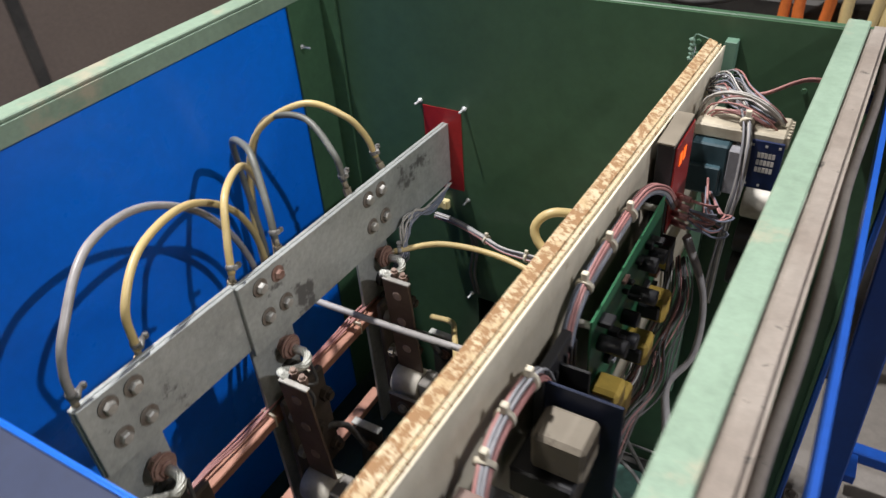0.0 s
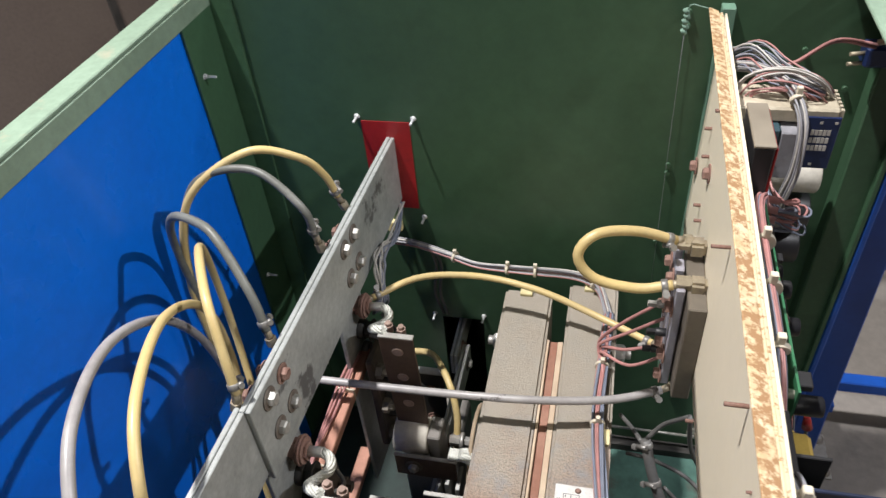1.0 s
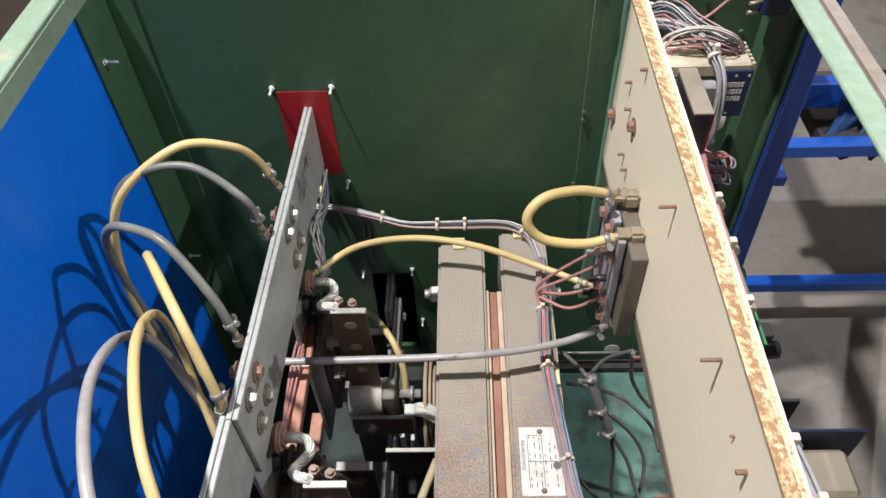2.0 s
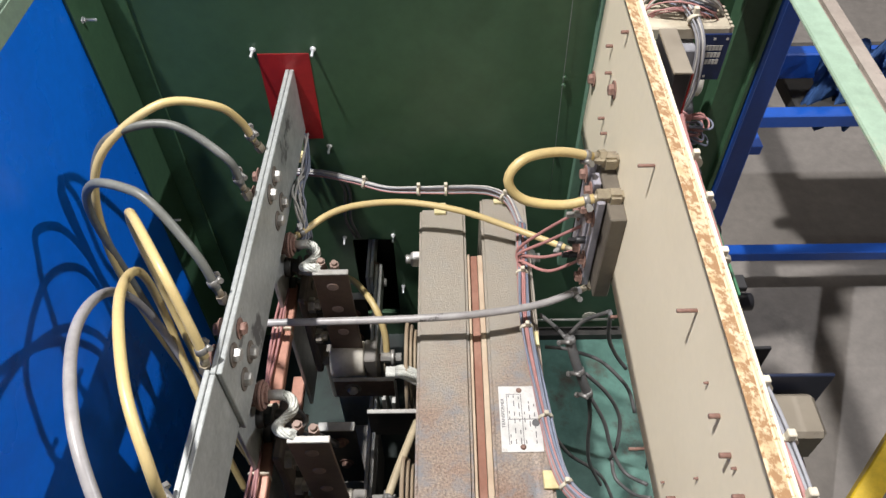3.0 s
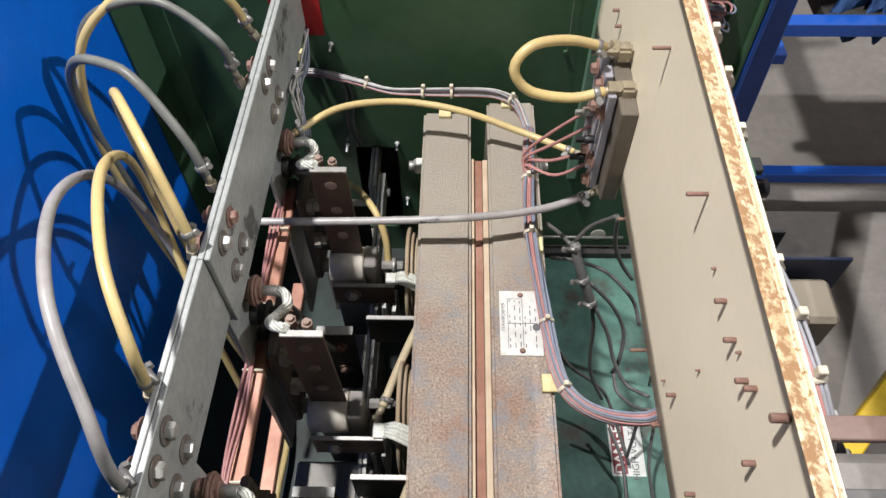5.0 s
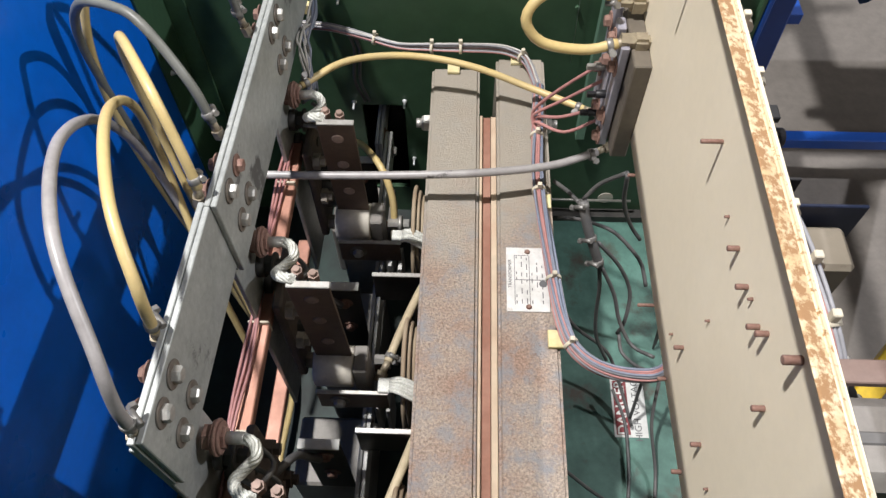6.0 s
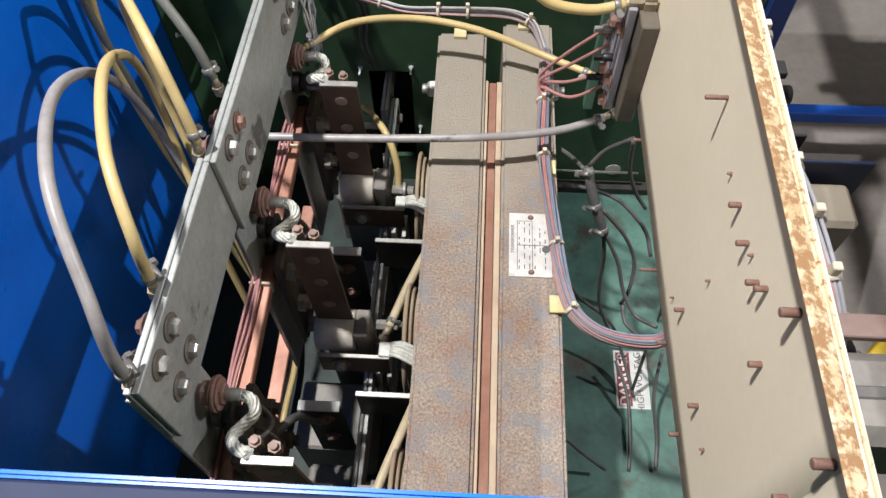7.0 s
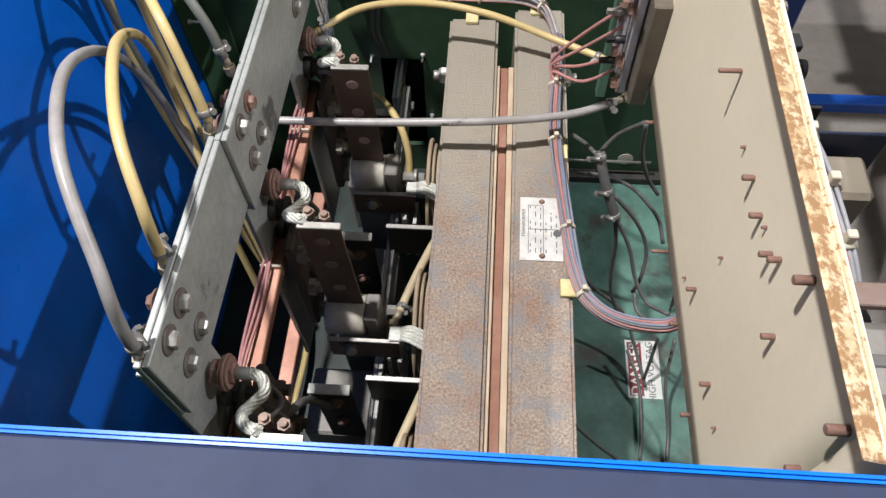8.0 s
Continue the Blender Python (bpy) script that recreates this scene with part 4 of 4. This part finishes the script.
# ---- cooling block on the panel ----
blk = base("cooling_block", "grey-brown cooling block with lilac bars, on the panel", "cooling block", at=(0.28, 0.26, 1.03))
bm = bmesh.new()
rbox(bm, 0.270, 0.298, 0.182, 0.325, 0.922, 1.130, 0.002)
part("block", bm, mat("dark_brown_block", (0.125, 0.108, 0.085), 0.5, color2=(0.10, 0.085, 0.068), big=10, bump=0.1), blk)
for y, z in ((0.300, 1.156), (0.230, 1.138)):
    bm = bmesh.new()
    rbox(bm, 0.270, 0.2975, y - 0.013, y + 0.013, z - 0.018, z + 0.010, 0.005, seg=2)
    rod(bm, (0.252, y, z + 0.002), (0.272, y, z + 0.001), 0.0105, 6, smooth=False)
    part("elbow", bm, M_BRASS, blk, "dull brass elbow fitting")
for y in (0.215, 0.262, 0.31):
    bm = bmesh.new()
    rbox(bm, 0.253, 0.267, y, y + 0.028, 0.915, 1.135, 0.002)
    part("bar", bm, M_LILAC, blk, "lilac-grey anodised bar")
for y, z in ((0.225, 1.09), (0.275, 1.06), (0.322, 1.10), (0.225, 0.98), (0.275, 0.955), (0.322, 1.0), (0.27, 1.11), (0.225, 0.93)):
    place(BOLT_RUST, blk, (0.253, y, z), (0, 180, 0))
for y, z in ((0.29, 1.03), (0.245, 1.01), (0.27, 0.94)):
    bm = bmesh.new()
    rod(bm, (0.254, y, z), (0.236, y, z), 0.007, 12, ease=0.001)
    rbox(bm, 0.222, 0.240, y - 0.004, y + 0.004, z - 0.006, z + 0.004, 0.001)
    part("terminal", bm, M_BLACK if z < 1.02 else M_STEEL, blk)

# ---- floor cables and label ----
black = base("black_cable_harness", "black cables joined in a shrink sleeve", "cable", at=(0.30, 0.2, 0.12))
bm = bmesh.new()
tube(bm, [(0.244, 0.190, 0.785), (0.259, 0.158, 0.740), (0.276, 0.137, 0.700), (0.292, 0.123, 0.660)], 0.0098, 12)
part("sleeve", bm, M_CABLE, black, "black heat-shrink sleeve")
for c, d in (((0.247, 0.184, 0.777), (0.015, -0.032, -0.045)), ((0.268, 0.147, 0.720), (0.017, -0.025, -0.042)), ((0.288, 0.126, 0.670), (0.016, -0.014, -0.040))):
    clamp_on(black, c, d, 0.0112)
for p in (
        [(0.203, 0.286, 0.720), (0.222, 0.230, 0.760), (0.237, 0.185, 0.785)],
        [(0.247, 0.193, 0.785), (0.270, 0.194, 0.830), (0.304, 0.165, 0.900)],
        [(0.225, 0.282, 0.600), (0.264, 0.264, 0.620), (0.290, 0.241, 0.640), (0.335, 0.226, 0.630), (0.375, 0.205, 0.600), (0.402, 0.185, 0.570), (0.414, 0.147, 0.540)],
        [(0.287, 0.158, 0.690), (0.338, 0.155, 0.620), (0.370, 0.147, 0.560), (0.382, 0.131, 0.520), (0.377, 0.098, 0.470), (0.370, 0.094, 0.420)],
        [(0.292, 0.120, 0.660), (0.305, 0.114, 0.580), (0.312, 0.104, 0.490), (0.327, 0.094, 0.400), (0.366, 0.084, 0.300)],
        [(0.296, 0.120, 0.660), (0.334, 0.104, 0.580), (0.354, 0.073, 0.520), (0.384, 0.036, 0.480), (0.422, 0.000, 0.500)],
        [(0.304, 0.161, 0.900), (0.319, 0.175, 0.800), (0.353, 0.196, 0.700), (0.380, 0.187, 0.660)],
        [(0.229, 0.137, 0.500), (0.279, 0.120, 0.400), (0.346, 0.116, 0.320), (0.386, 0.107, 0.260), (0.423, 0.055, 0.180), (0.448, -0.020, 0.140)],
        [(0.374, 0.094, 0.420), (0.381, 0.056, 0.400), (0.412, 0.011, 0.420), (0.439, -0.009, 0.450)],
        [(0.403, 0.064, 0.170), (0.432, -0.012, 0.140), (0.431, -0.125, 0.135), (0.423, -0.198, 0.130)],
        [(0.487, 0.040, 0.300), (0.477, -0.040, 0.220), (0.491, -0.126, 0.150), (0.486, -0.195, 0.130)],
        [(0.448, 0.038, 0.300), (0.442, -0.005, 0.160)],
        [(0.253, -0.181, 0.300), (0.314, -0.197, 0.220), (0.362, -0.206, 0.160)]):
    bm = bmesh.new()
    tube(bm, p, 0.0042, 8)
    part("cable", bm, M_CABLE, black)
lab = base("warning_label", "white and maroon high voltage warning label", "label", at=(0.45, 0.035, 0.12))
solid("film", M_PAPER, 0.409, 0.493, -0.042, 0.114, 0.1202, 0.1212, lab)
bm = bmesh.new()
rbox(bm, 0.414, 0.449, -0.036, 0.108, 0.1213, 0.1217, 0.0001)
part("banner", bm, M_DANGER, lab)
words("DANGER", 0.036, (0.4315, 0.036, 0.1222), M_PAPER, lab, bold=0.0006)
words("HIGH VOLTAGE", 0.0245, (0.470, 0.036, 0.1216), M_INK, lab)

# ---- electrics on the rear of the panel ----
M_RELAY = mat("dusty_relay_case", (0.23, 0.20, 0.155), 0.55, color2=(0.17, 0.145, 0.11), big=30, wear=(0.10, 0.08, 0.06), wear_lo=0.60, wear_hi=0.70, wear_scale=40)
mod = base("display_module", "black display module with red face and lit digits", "electronic module", at=(0.33, 0.27, 1.3))
solid("case", M_BLACK, 0.307, 0.332, 0.183, 0.283, 1.262, 1.4135, mod, 0.002)
solid("top_plate", M_RELAY, 0.3065, 0.3325, 0.181, 0.285, 1.414, 1.418, mod, 0.001, "pale grey-beige top plate")
solid("face", M_REDMOD, 0.3325, 0.3355, 0.185, 0.281, 1.265, 1.412, mod, 0.001, "dark red front face")
for k in range(2):
    solid("digit", glow, 0.336, 0.3368, 0.205 + 0.020 * k, 0.217 + 0.020 * k, 1.372, 1.392, mod)
for k in range(4):
    bm = bmesh.new()
    z = 1.27 + 0.016 * k
    rod(bm, (0.336, 0.215, z), (0.360, 0.208, z), 0.005, 8)
    part("terminal", bm, M_PINK, mod)
    bm = bmesh.new()
    tube(bm, [(0.360, 0.208, z), (0.384, 0.220, z - 0.01), (0.392, 0.255, z - 0.03), (0.375, 0.28, z - 0.05), (0.36, 0.33, z - 0.03)], 0.0022, 6)
    part("wire", bm, M_PINK if k % 2 else M_BLUEW, mod)
solid("tagged_part", M_BLACK, 0.318, 0.350, 0.17, 0.20, 1.205, 1.255, mod, 0.002)
solid("yellow_tag", M_AMBER, 0.322, 0.346, 0.1685, 0.1695, 1.212, 1.248, mod)
con = base("contactor", "slate contactor with beige terminal block and navy board", "contactor", at=(0.39, 0.40, 1.3))
solid("body", M_TEALBOX, 0.318, 0.378, 0.365, 0.450, 1.235, 1.330, con, 0.003)
solid("coil_cover", M_TEALBOX, 0.322, 0.372, 0.352, 0.3645, 1.245, 1.295, con, 0.002)
solid("terminal_block", M_BEIGE, 0.315, 0.455, 0.384, 0.456, 1.331, 1.354, con, 0.003, "beige terminal block")
for k in range(6):
    solid("rib", M_BEIGE, 0.4555, 0.460, 0.388 + 0.011 * k, 0.394 + 0.011 * k, 1.333, 1.352, con)
solid("frame", M_GREYW, 0.3785, 0.404, 0.365, 0.42, 1.245, 1.325, con, 0.002, "grey metal bracket")
solid("board", M_NAVY, 0.405, 0.457, 0.378, 0.382, 1.258, 1.345, con, 0.001, "navy board with white print")
for k in range(5):
    for q in range(3):
        bars = bmesh.new()
        box(bars, 0.420 + 0.0055 * k, 0.4245 + 0.0055 * k, 0.377, 0.3775, 1.290 + 0.013 * q, 1.299 + 0.013 * q)
        part("printed_mark", bars, M_WHITEW, con)
for x, z in ((0.411, 1.337), (0.431, 1.337), (0.451, 1.337), (0.411, 1.266), (0.431, 1.266)):
    bars = bmesh.new()
    box(bars, x - 0.002, x + 0.002, 0.377, 0.3775, z - 0.002, z + 0.002)
    part("pad", bars, M_WHITEW, con)
loom("wire_loom", "pink, white and blue wires over the contactor", [(0.312, 0.50, 1.360), (0.345, 0.47, 1.372), (0.372, 0.44, 1.373), (0.390, 0.40, 1.370), (0.402, 0.360, 1.345), (0.404, 0.345, 1.28), (0.398, 0.35, 1.22), (0.390, 0.37, 1.12), (0.385, 0.40, 0.98)], (M_WHITEW, M_GREYW), 0.0017, 0.0085, 5, (0.26,), 7)
loom("wire_loom", "fan of pink and white wires above the contactor", [(0.308, 0.53, 1.35), (0.345, 0.50, 1.380), (0.375, 0.46, 1.372), (0.41, 0.43, 1.368), (0.435, 0.42, 1.360)], (M_PINK, M_WHITEW, M_BLUEW, M_GREYW), 0.0014, 0.014, 6, (), 7, fray=0.016)
loom("wire_loom", "arched bundle of pale wires on the contactor block", [(0.318, 0.43, 1.335), (0.335, 0.425, 1.372), (0.375, 0.415, 1.385), (0.415, 0.41, 1.375), (0.44, 0.415, 1.352)], (M_WHITEW, M_PINK), 0.0015, 0.013, 16, (), 6, fray=0.012)
loom("wire_loom", "blue and pink wires looping from the display module", [(0.360, 0.215, 1.29), (0.392, 0.225, 1.27), (0.402, 0.27, 1.25), (0.385, 0.30, 1.235), (0.36, 0.33, 1.26)], (M_PINK, M_BLUEW), 0.0016, 0.009, 17, (), 5, fray=0.012)
loom("wire_loom", "pair of pink wires crossing to the cabinet rail", [(0.36, 0.48, 1.37), (0.40, 0.49, 1.375), (0.46, 0.53, 1.392), (0.53, 0.56, 1.37)], (M_PINK,), 0.0026, 0.009, 7, (), 2)
sw = base("limit_switch", "small dark blue switch at the cabinet corner", "switch", at=(0.55, 0.58, 1.37))
solid("body", M_NAVY, 0.520, 0.572, 0.560, 0.598, 1.330, 1.365, sw, 0.004)
bm = bmesh.new()
for z in (1.335, 1.352):
    rod(bm, (0.520, 0.57, z), (0.498, 0.565, z), 0.0035, 8)
rod(bm, (0.53, 0.56, 1.375), (0.56, 0.55, 1.385), 0.005, 8)
part("terminals", bm, M_BRASS, sw)
for z, m, lb in ((1.108, M_WHITE, "white"), (1.022, M_BLACK, "black"), (0.938, M_BLACK, "black")):
    c = base("capacitor", "round %s capacitor strapped to the back wall" % lb, "capacitor", "row of capacitors", (0.46, 0.6, z))
    bm = bmesh.new()
    rod(bm, (0.395, 0.585, z), (0.512, 0.585, z), 0.036, 26, ease=0.003)
    part("can", bm, m, c)
    bm = bmesh.new()
    rod(bm, (0.448, 0.585, z), (0.466, 0.585, z), 0.0375, 26)
    part("strap", bm, M_STEEL if m is M_WHITE else M_GREYBOX, c)
pcb = base("circuit_board", "green circuit board with yellow coils and black parts", "circuit board", at=(0.33, 0.05, 1.2))
solid("board", M_PCB, 0.330, 0.3325, -0.13, 0.165, 1.15, 1.345, pcb)
for y, z in ((-0.12, 1.33), (0.15, 1.33), (-0.12, 1.17), (0.15, 1.17)):
    bm = bmesh.new()
    rod(bm, (0.307, y, z), (0.330, y, z), 0.005, 8)
    part("standoff", bm, M_WHITE, pcb)
for y, z in ((0.10, 1.20), (0.02, 1.185), (-0.07, 1.17), (-0.11, 1.215)):
    bm = bmesh.new()
    rbox(bm, 0.335, 0.372, y - 0.018, y + 0.018, z - 0.022, z + 0.022, 0.005)
    part("coil", bm, M_AMBER, pcb, "yellow taped coil")
    bm = bmesh.new()
    rbox(bm, 0.3335, 0.365, y - 0.024, y + 0.024, z - 0.012, z + 0.012, 0.002)
    part("coil_core", bm, M_BLACK, pcb)
rr = random.Random(8)
for y, z in ((0.06, 1.30), (0.03, 1.27), (0.00, 1.25), (-0.03, 1.24), (-0.06, 1.26), (0.11, 1.28), (-0.10, 1.29)):
    bm = bmesh.new()
    rod(bm, (0.333, y, z), (0.333 + rr.uniform(0.02, 0.036), y, z), 0.011, 14, ease=0.001)
    part("can", bm, M_BLACK, pcb)
for k in range(22):
    bm = bmesh.new()
    y, z = rr.uniform(-0.12, 0.15), rr.uniform(1.16, 1.33)
    rbox(bm, 0.333, 0.333 + rr.uniform(0.006, 0.02), y, y + rr.uniform(0.006, 0.02), z, z + rr.uniform(0.004, 0.012), 0.001)
    part("component", bm, rr.choice((M_BLACK, M_BLACK, M_BLUEW, M_GREYW, M_RUSTBOLT)), pcb)
loom("wire_loom", "pink, grey and blue loom tied to the panel", [(0.340, 0.20, 1.31), (0.330, 0.17, 1.350), (0.316, 0.12, 1.372), (0.312, 0.02, 1.376), (0.310, -0.10, 1.370), (0.312, -0.155, 1.33), (0.318, -0.175, 1.24), (0.325, -0.18, 1.12)], (M_PINK, M_GREYW, M_BLUEW, M_PINK), 0.0019, 0.0085, 9, (0.30, 0.42, 0.55), 6)
loom("wire_loom", "pink and grey loom bent down the panel end", [(0.318, -0.20, 1.26), (0.312, -0.225, 1.340), (0.312, -0.28, 1.368), (0.316, -0.36, 1.370), (0.326, -0.41, 1.34), (0.328, -0.44, 1.28), (0.32, -0.45, 1.18)], (M_PINK, M_PINK, M_GREYW), 0.0020, 0.0085, 10, (0.30, 0.42, 0.55), 5)
loom("wire_loom", "nest of thin grey and pink wires under the board", [(0.352, 0.22, 1.20), (0.366, 0.17, 1.16), (0.360, 0.10, 1.12), (0.368, 0.03, 1.11), (0.356, -0.05, 1.10), (0.360, -0.12, 1.07)], (M_PINK, M_CABLE, M_CABLE, M_WHITEW), 0.0013, 0.022, 11, (), 8, fray=0.03)
loom("grey_tubing", "two grey tubes looping below the control panel", [(0.35, 0.25, 1.22), (0.395, 0.24, 1.12), (0.405, 0.19, 1.04), (0.38, 0.14, 1.00), (0.40, 0.08, 0.95), (0.41, -0.02, 0.90), (0.38, -0.1, 0.8)], (M_GHOSE,), 0.006, 0.012, 12, (), 2, "tubing")
fin = base("heat_sink", "black heat sink with navy side plate", "heat sink", at=(0.36, -0.25, 1.25))
solid("side_plate", M_NAVYFIN, 0.318, 0.405, -0.232, -0.228, 1.12, 1.340, fin, 0.001, "navy anodised plate")
for k in range(6):
    solid("fin", M_BLACK, 0.318, 0.354 if k == 2 else 0.322, -0.220 + 0.014 * k, -0.216 + 0.014 * k, 1.14, 1.330, fin, 0.0008)
solid("fin_base", M_BLACK, 0.306, 0.318, -0.235, -0.155, 1.14, 1.348, fin, 0.001)
rel = base("relay", "dusty beige relay box on black socket", "relay", at=(0.35, -0.32, 1.3))
solid("case", M_RELAY, 0.326, 0.386, -0.290, -0.240, 1.268, 1.322, rel, 0.005)
solid("socket", M_BLACK, 0.3065, 0.380, -0.300, -0.238, 1.225, 1.2675, rel, 0.003)
strip = base("fibre_strip", "thin brown fibre strip standing off the panel", "strip", at=(0.31, -0.41, 1.355))
solid("strip", mat("brown_fibre", (0.155, 0.10, 0.082), 0.7, color2=(0.19, 0.135, 0.115), big=12, bump=0.15), 0.3065, 0.470, -0.421, -0.400, 1.353, 1.361, strip, 0.001)
choke = base("choke", "dusty grey coil box with rounded corners", "coil", at=(0.31, -0.46, 1.3))
solid("case", M_GREYBOX, 0.3065, 0.440, -0.500, -0.424, 1.255, 1.350, choke, 0.012)
solid("band", M_CABLE, 0.3065, 0.4415, -0.468, -0.456, 1.2535, 1.3515, choke, 0.002)
for y in (-0.42, -0.385):
    b = base("toroid", "dark round coil bolted to the panel", "coil", "round coils", (0.34, y, 1.3))
    bm = bmesh.new()
    rod(bm, (0.308, y, 1.31), (0.345, y, 1.31), 0.026, 20, ease=0.003)
    part("ring", bm, M_CABLE, b)
    place(BOLT, b, (0.345, y, 1.31))
for y, z in ((0.56, 1.36), (0.545, 1.33), (0.56, 1.29)):
    place(BOLT_STUD, panel, (0.3065, y, z), name="screw")
# wires with red caps on the cabinet floor, and white discs
ends = base("capped_wires", "loose wires with red and yellow caps", "wires", at=(0.50, 0.35, 0.75))
for k, (m, c) in enumerate(((M_REDMOD, (0.50, 0.30, 0.70)), (M_AMBER, (0.485, 0.31, 0.71)), (M_REDMOD, (0.515, 0.32, 0.72)), (M_REDMOD, (0.545, 0.31, 0.72)))):
    bm = bmesh.new()
    rod(bm, c, (c[0] - 0.006, c[1] + 0.004, c[2] + 0.03), 0.010, 10, 0.006)
    part("cap", bm, m, ends)
    bm = bmesh.new()
    tube(bm, [c, (c[0] + 0.01, c[1] - 0.02, c[2] - 0.15), (0.52 + 0.01 * k, 0.25, 0.40), (0.53, 0.2, 0.13)], 0.003, 6)
    part("wire", bm, M_CABLE, ends)
for k, c in enumerate(((0.445, 0.6448, 0.60), (0.43, 0.6448, 0.20))):
    bm = bmesh.new()
    rod(bm, c, (c[0], c[1] - 0.002, c[2]), 0.022, 20)
    tagged(finish("hole_plug", bm, M_WHITE), "round white plug in the green wall", "plug", "wall plugs")

# ---- outside ----
st = base("stand", "blue painted steel stand with cross rails", "stand", at=(0.79, 0.88, 0))
bm = bmesh.new()
rbox(bm, 0.0, 0.072, 0.0, 0.055, 0.008, 1.75, 0.004, Matrix(((1, 0, -0.045, 0.705), (0, 1, -0.045, 0.735), (0, 0, 1, 0), (0, 0, 0, 1))))
part("post", bm, M_BLUE_OUT, st)
for z in (0.20, 0.755):
    solid("gusset", M_BLUE_OUT, 0.755 - 0.045 * z, 0.80, 0.7905 - 0.045 * z, 0.8645, z - 0.015, z + 0.015, st, 0.002)
for z in (0.20, 0.755):
    solid("rail", M_BLUE_OUT, 0.735, 2.4, 0.865, 0.905, z - 0.02, z + 0.02, st, 0.003)
solid("beam", M_BLUE_OUT, 0.8355, 2.4, 1.00, 1.04, 0.79, 0.87, st, 0.004)
solid("side_beam", M_BLUE_OUT, 0.76, 0.82, 0.9155, 2.2, 1.05, 1.13, st, 0.004)
solid("post", M_BLUE_OUT, 2.40, 2.47, 0.855, 0.915, 0.0, 1.4, st, 0.004)
solid("base_plate", M_STEEL, 0.66, 0.83, 0.69, 0.84, 0.0, 0.008, st, 0.001)
for x, y in ((0.68, 0.71), (0.81, 0.71), (0.68, 0.82), (0.81, 0.82)):
    place(BOLT, st, (x, y, 0.008), (0, -90, 0))
yp = base("guard_post", "yellow painted sloping guard rail", "guard rail", at=(1.1, 0.1, 0))
bm = bmesh.new()
rbox(bm, -0.03, 0.03, -0.03, 0.03, 0, 1.3, 0.004, look((0.93, -0.06, 0.02), (1.45, 0.55, 0.45)) @ Matrix.Rotation(radians(180), 4, "X"))
part("rail", bm, M_YPOST, yp)
cl = base("cloth", "crumpled blue shop cloth over the stand rail", "cloth", at=(1.07, 0.97, 0.79))
bm = bmesh.new()
grid = {}
for i in range(26):
    for j in range(26):
        u, v = i / 25 - 0.5, j / 25 - 0.5
        w = noise.noise(Vector((u * 7, v * 5, 0.3))) * 0.06 + noise.noise(Vector((u * 17, v * 13, 2.3))) * 0.02
        grid[i, j] = bm.verts.new((1.075 + u * 0.20 + w * 0.6, 0.965 + w * 0.6, 0.79 + v * 0.27 + noise.noise(Vector((u * 6, 4.0, v * 2))) * 0.05))
for i in range(25):
    for j in range(25):
        f = bm.faces.new([grid[i, j], grid[i + 1, j], grid[i + 1, j + 1], grid[i, j + 1]])
        f.smooth = True
bmesh.ops.solidify(bm, geom=bm.faces[:], thickness=0.003)
part("sheet", bm, M_CLOTH, cl)
bin_ = base("parts_tray", "dark steel tray on the stand's lower rails", "tray", at=(1.6, 1.1, 0.76))
solid("tray", M_DARK, 0.95, 2.3, 0.93, 1.24, 0.70, 0.745, bin_, 0.004)
mach = base("machine", "dark machine with bundled hoses beyond the cabinet", "machine", at=(1.0, 1.9, 0))
solid("body", M_DARK, -0.1, 0.75, 1.35, 2.2, 0.0, 1.25, mach, 0.01)
for k in range(14):
    rr = random.Random(k + 40)
    bm = bmesh.new()
    x = -0.02 + 0.05 * k
    m = M_ORANGE if 7 <= k <= 9 else (M_YHOSE if k > 9 else M_CABLE if k % 3 else M_GREYW)
    if k > 6:
        tube(bm, [(x, 1.30 + rr.uniform(-0.05, 0.05), 1.45), (x + rr.uniform(-0.03, 0.03), 1.28, 1.25), (x + rr.uniform(-0.06, 0.06), 1.26, 0.9), (x, 1.28, 0.4)], 0.014, 10)
    else:
        tube(bm, [(x - 0.3, 1.30, 1.33 + rr.uniform(-0.05, 0.05)), (x, 1.28, 1.30 + rr.uniform(-0.06, 0.06)), (x + 0.3, 1.30, 1.36 + rr.uniform(-0.05, 0.05)), (x + 0.5, 1.32, 1.42)], 0.013, 10)
    part("hose", bm, m, mach)
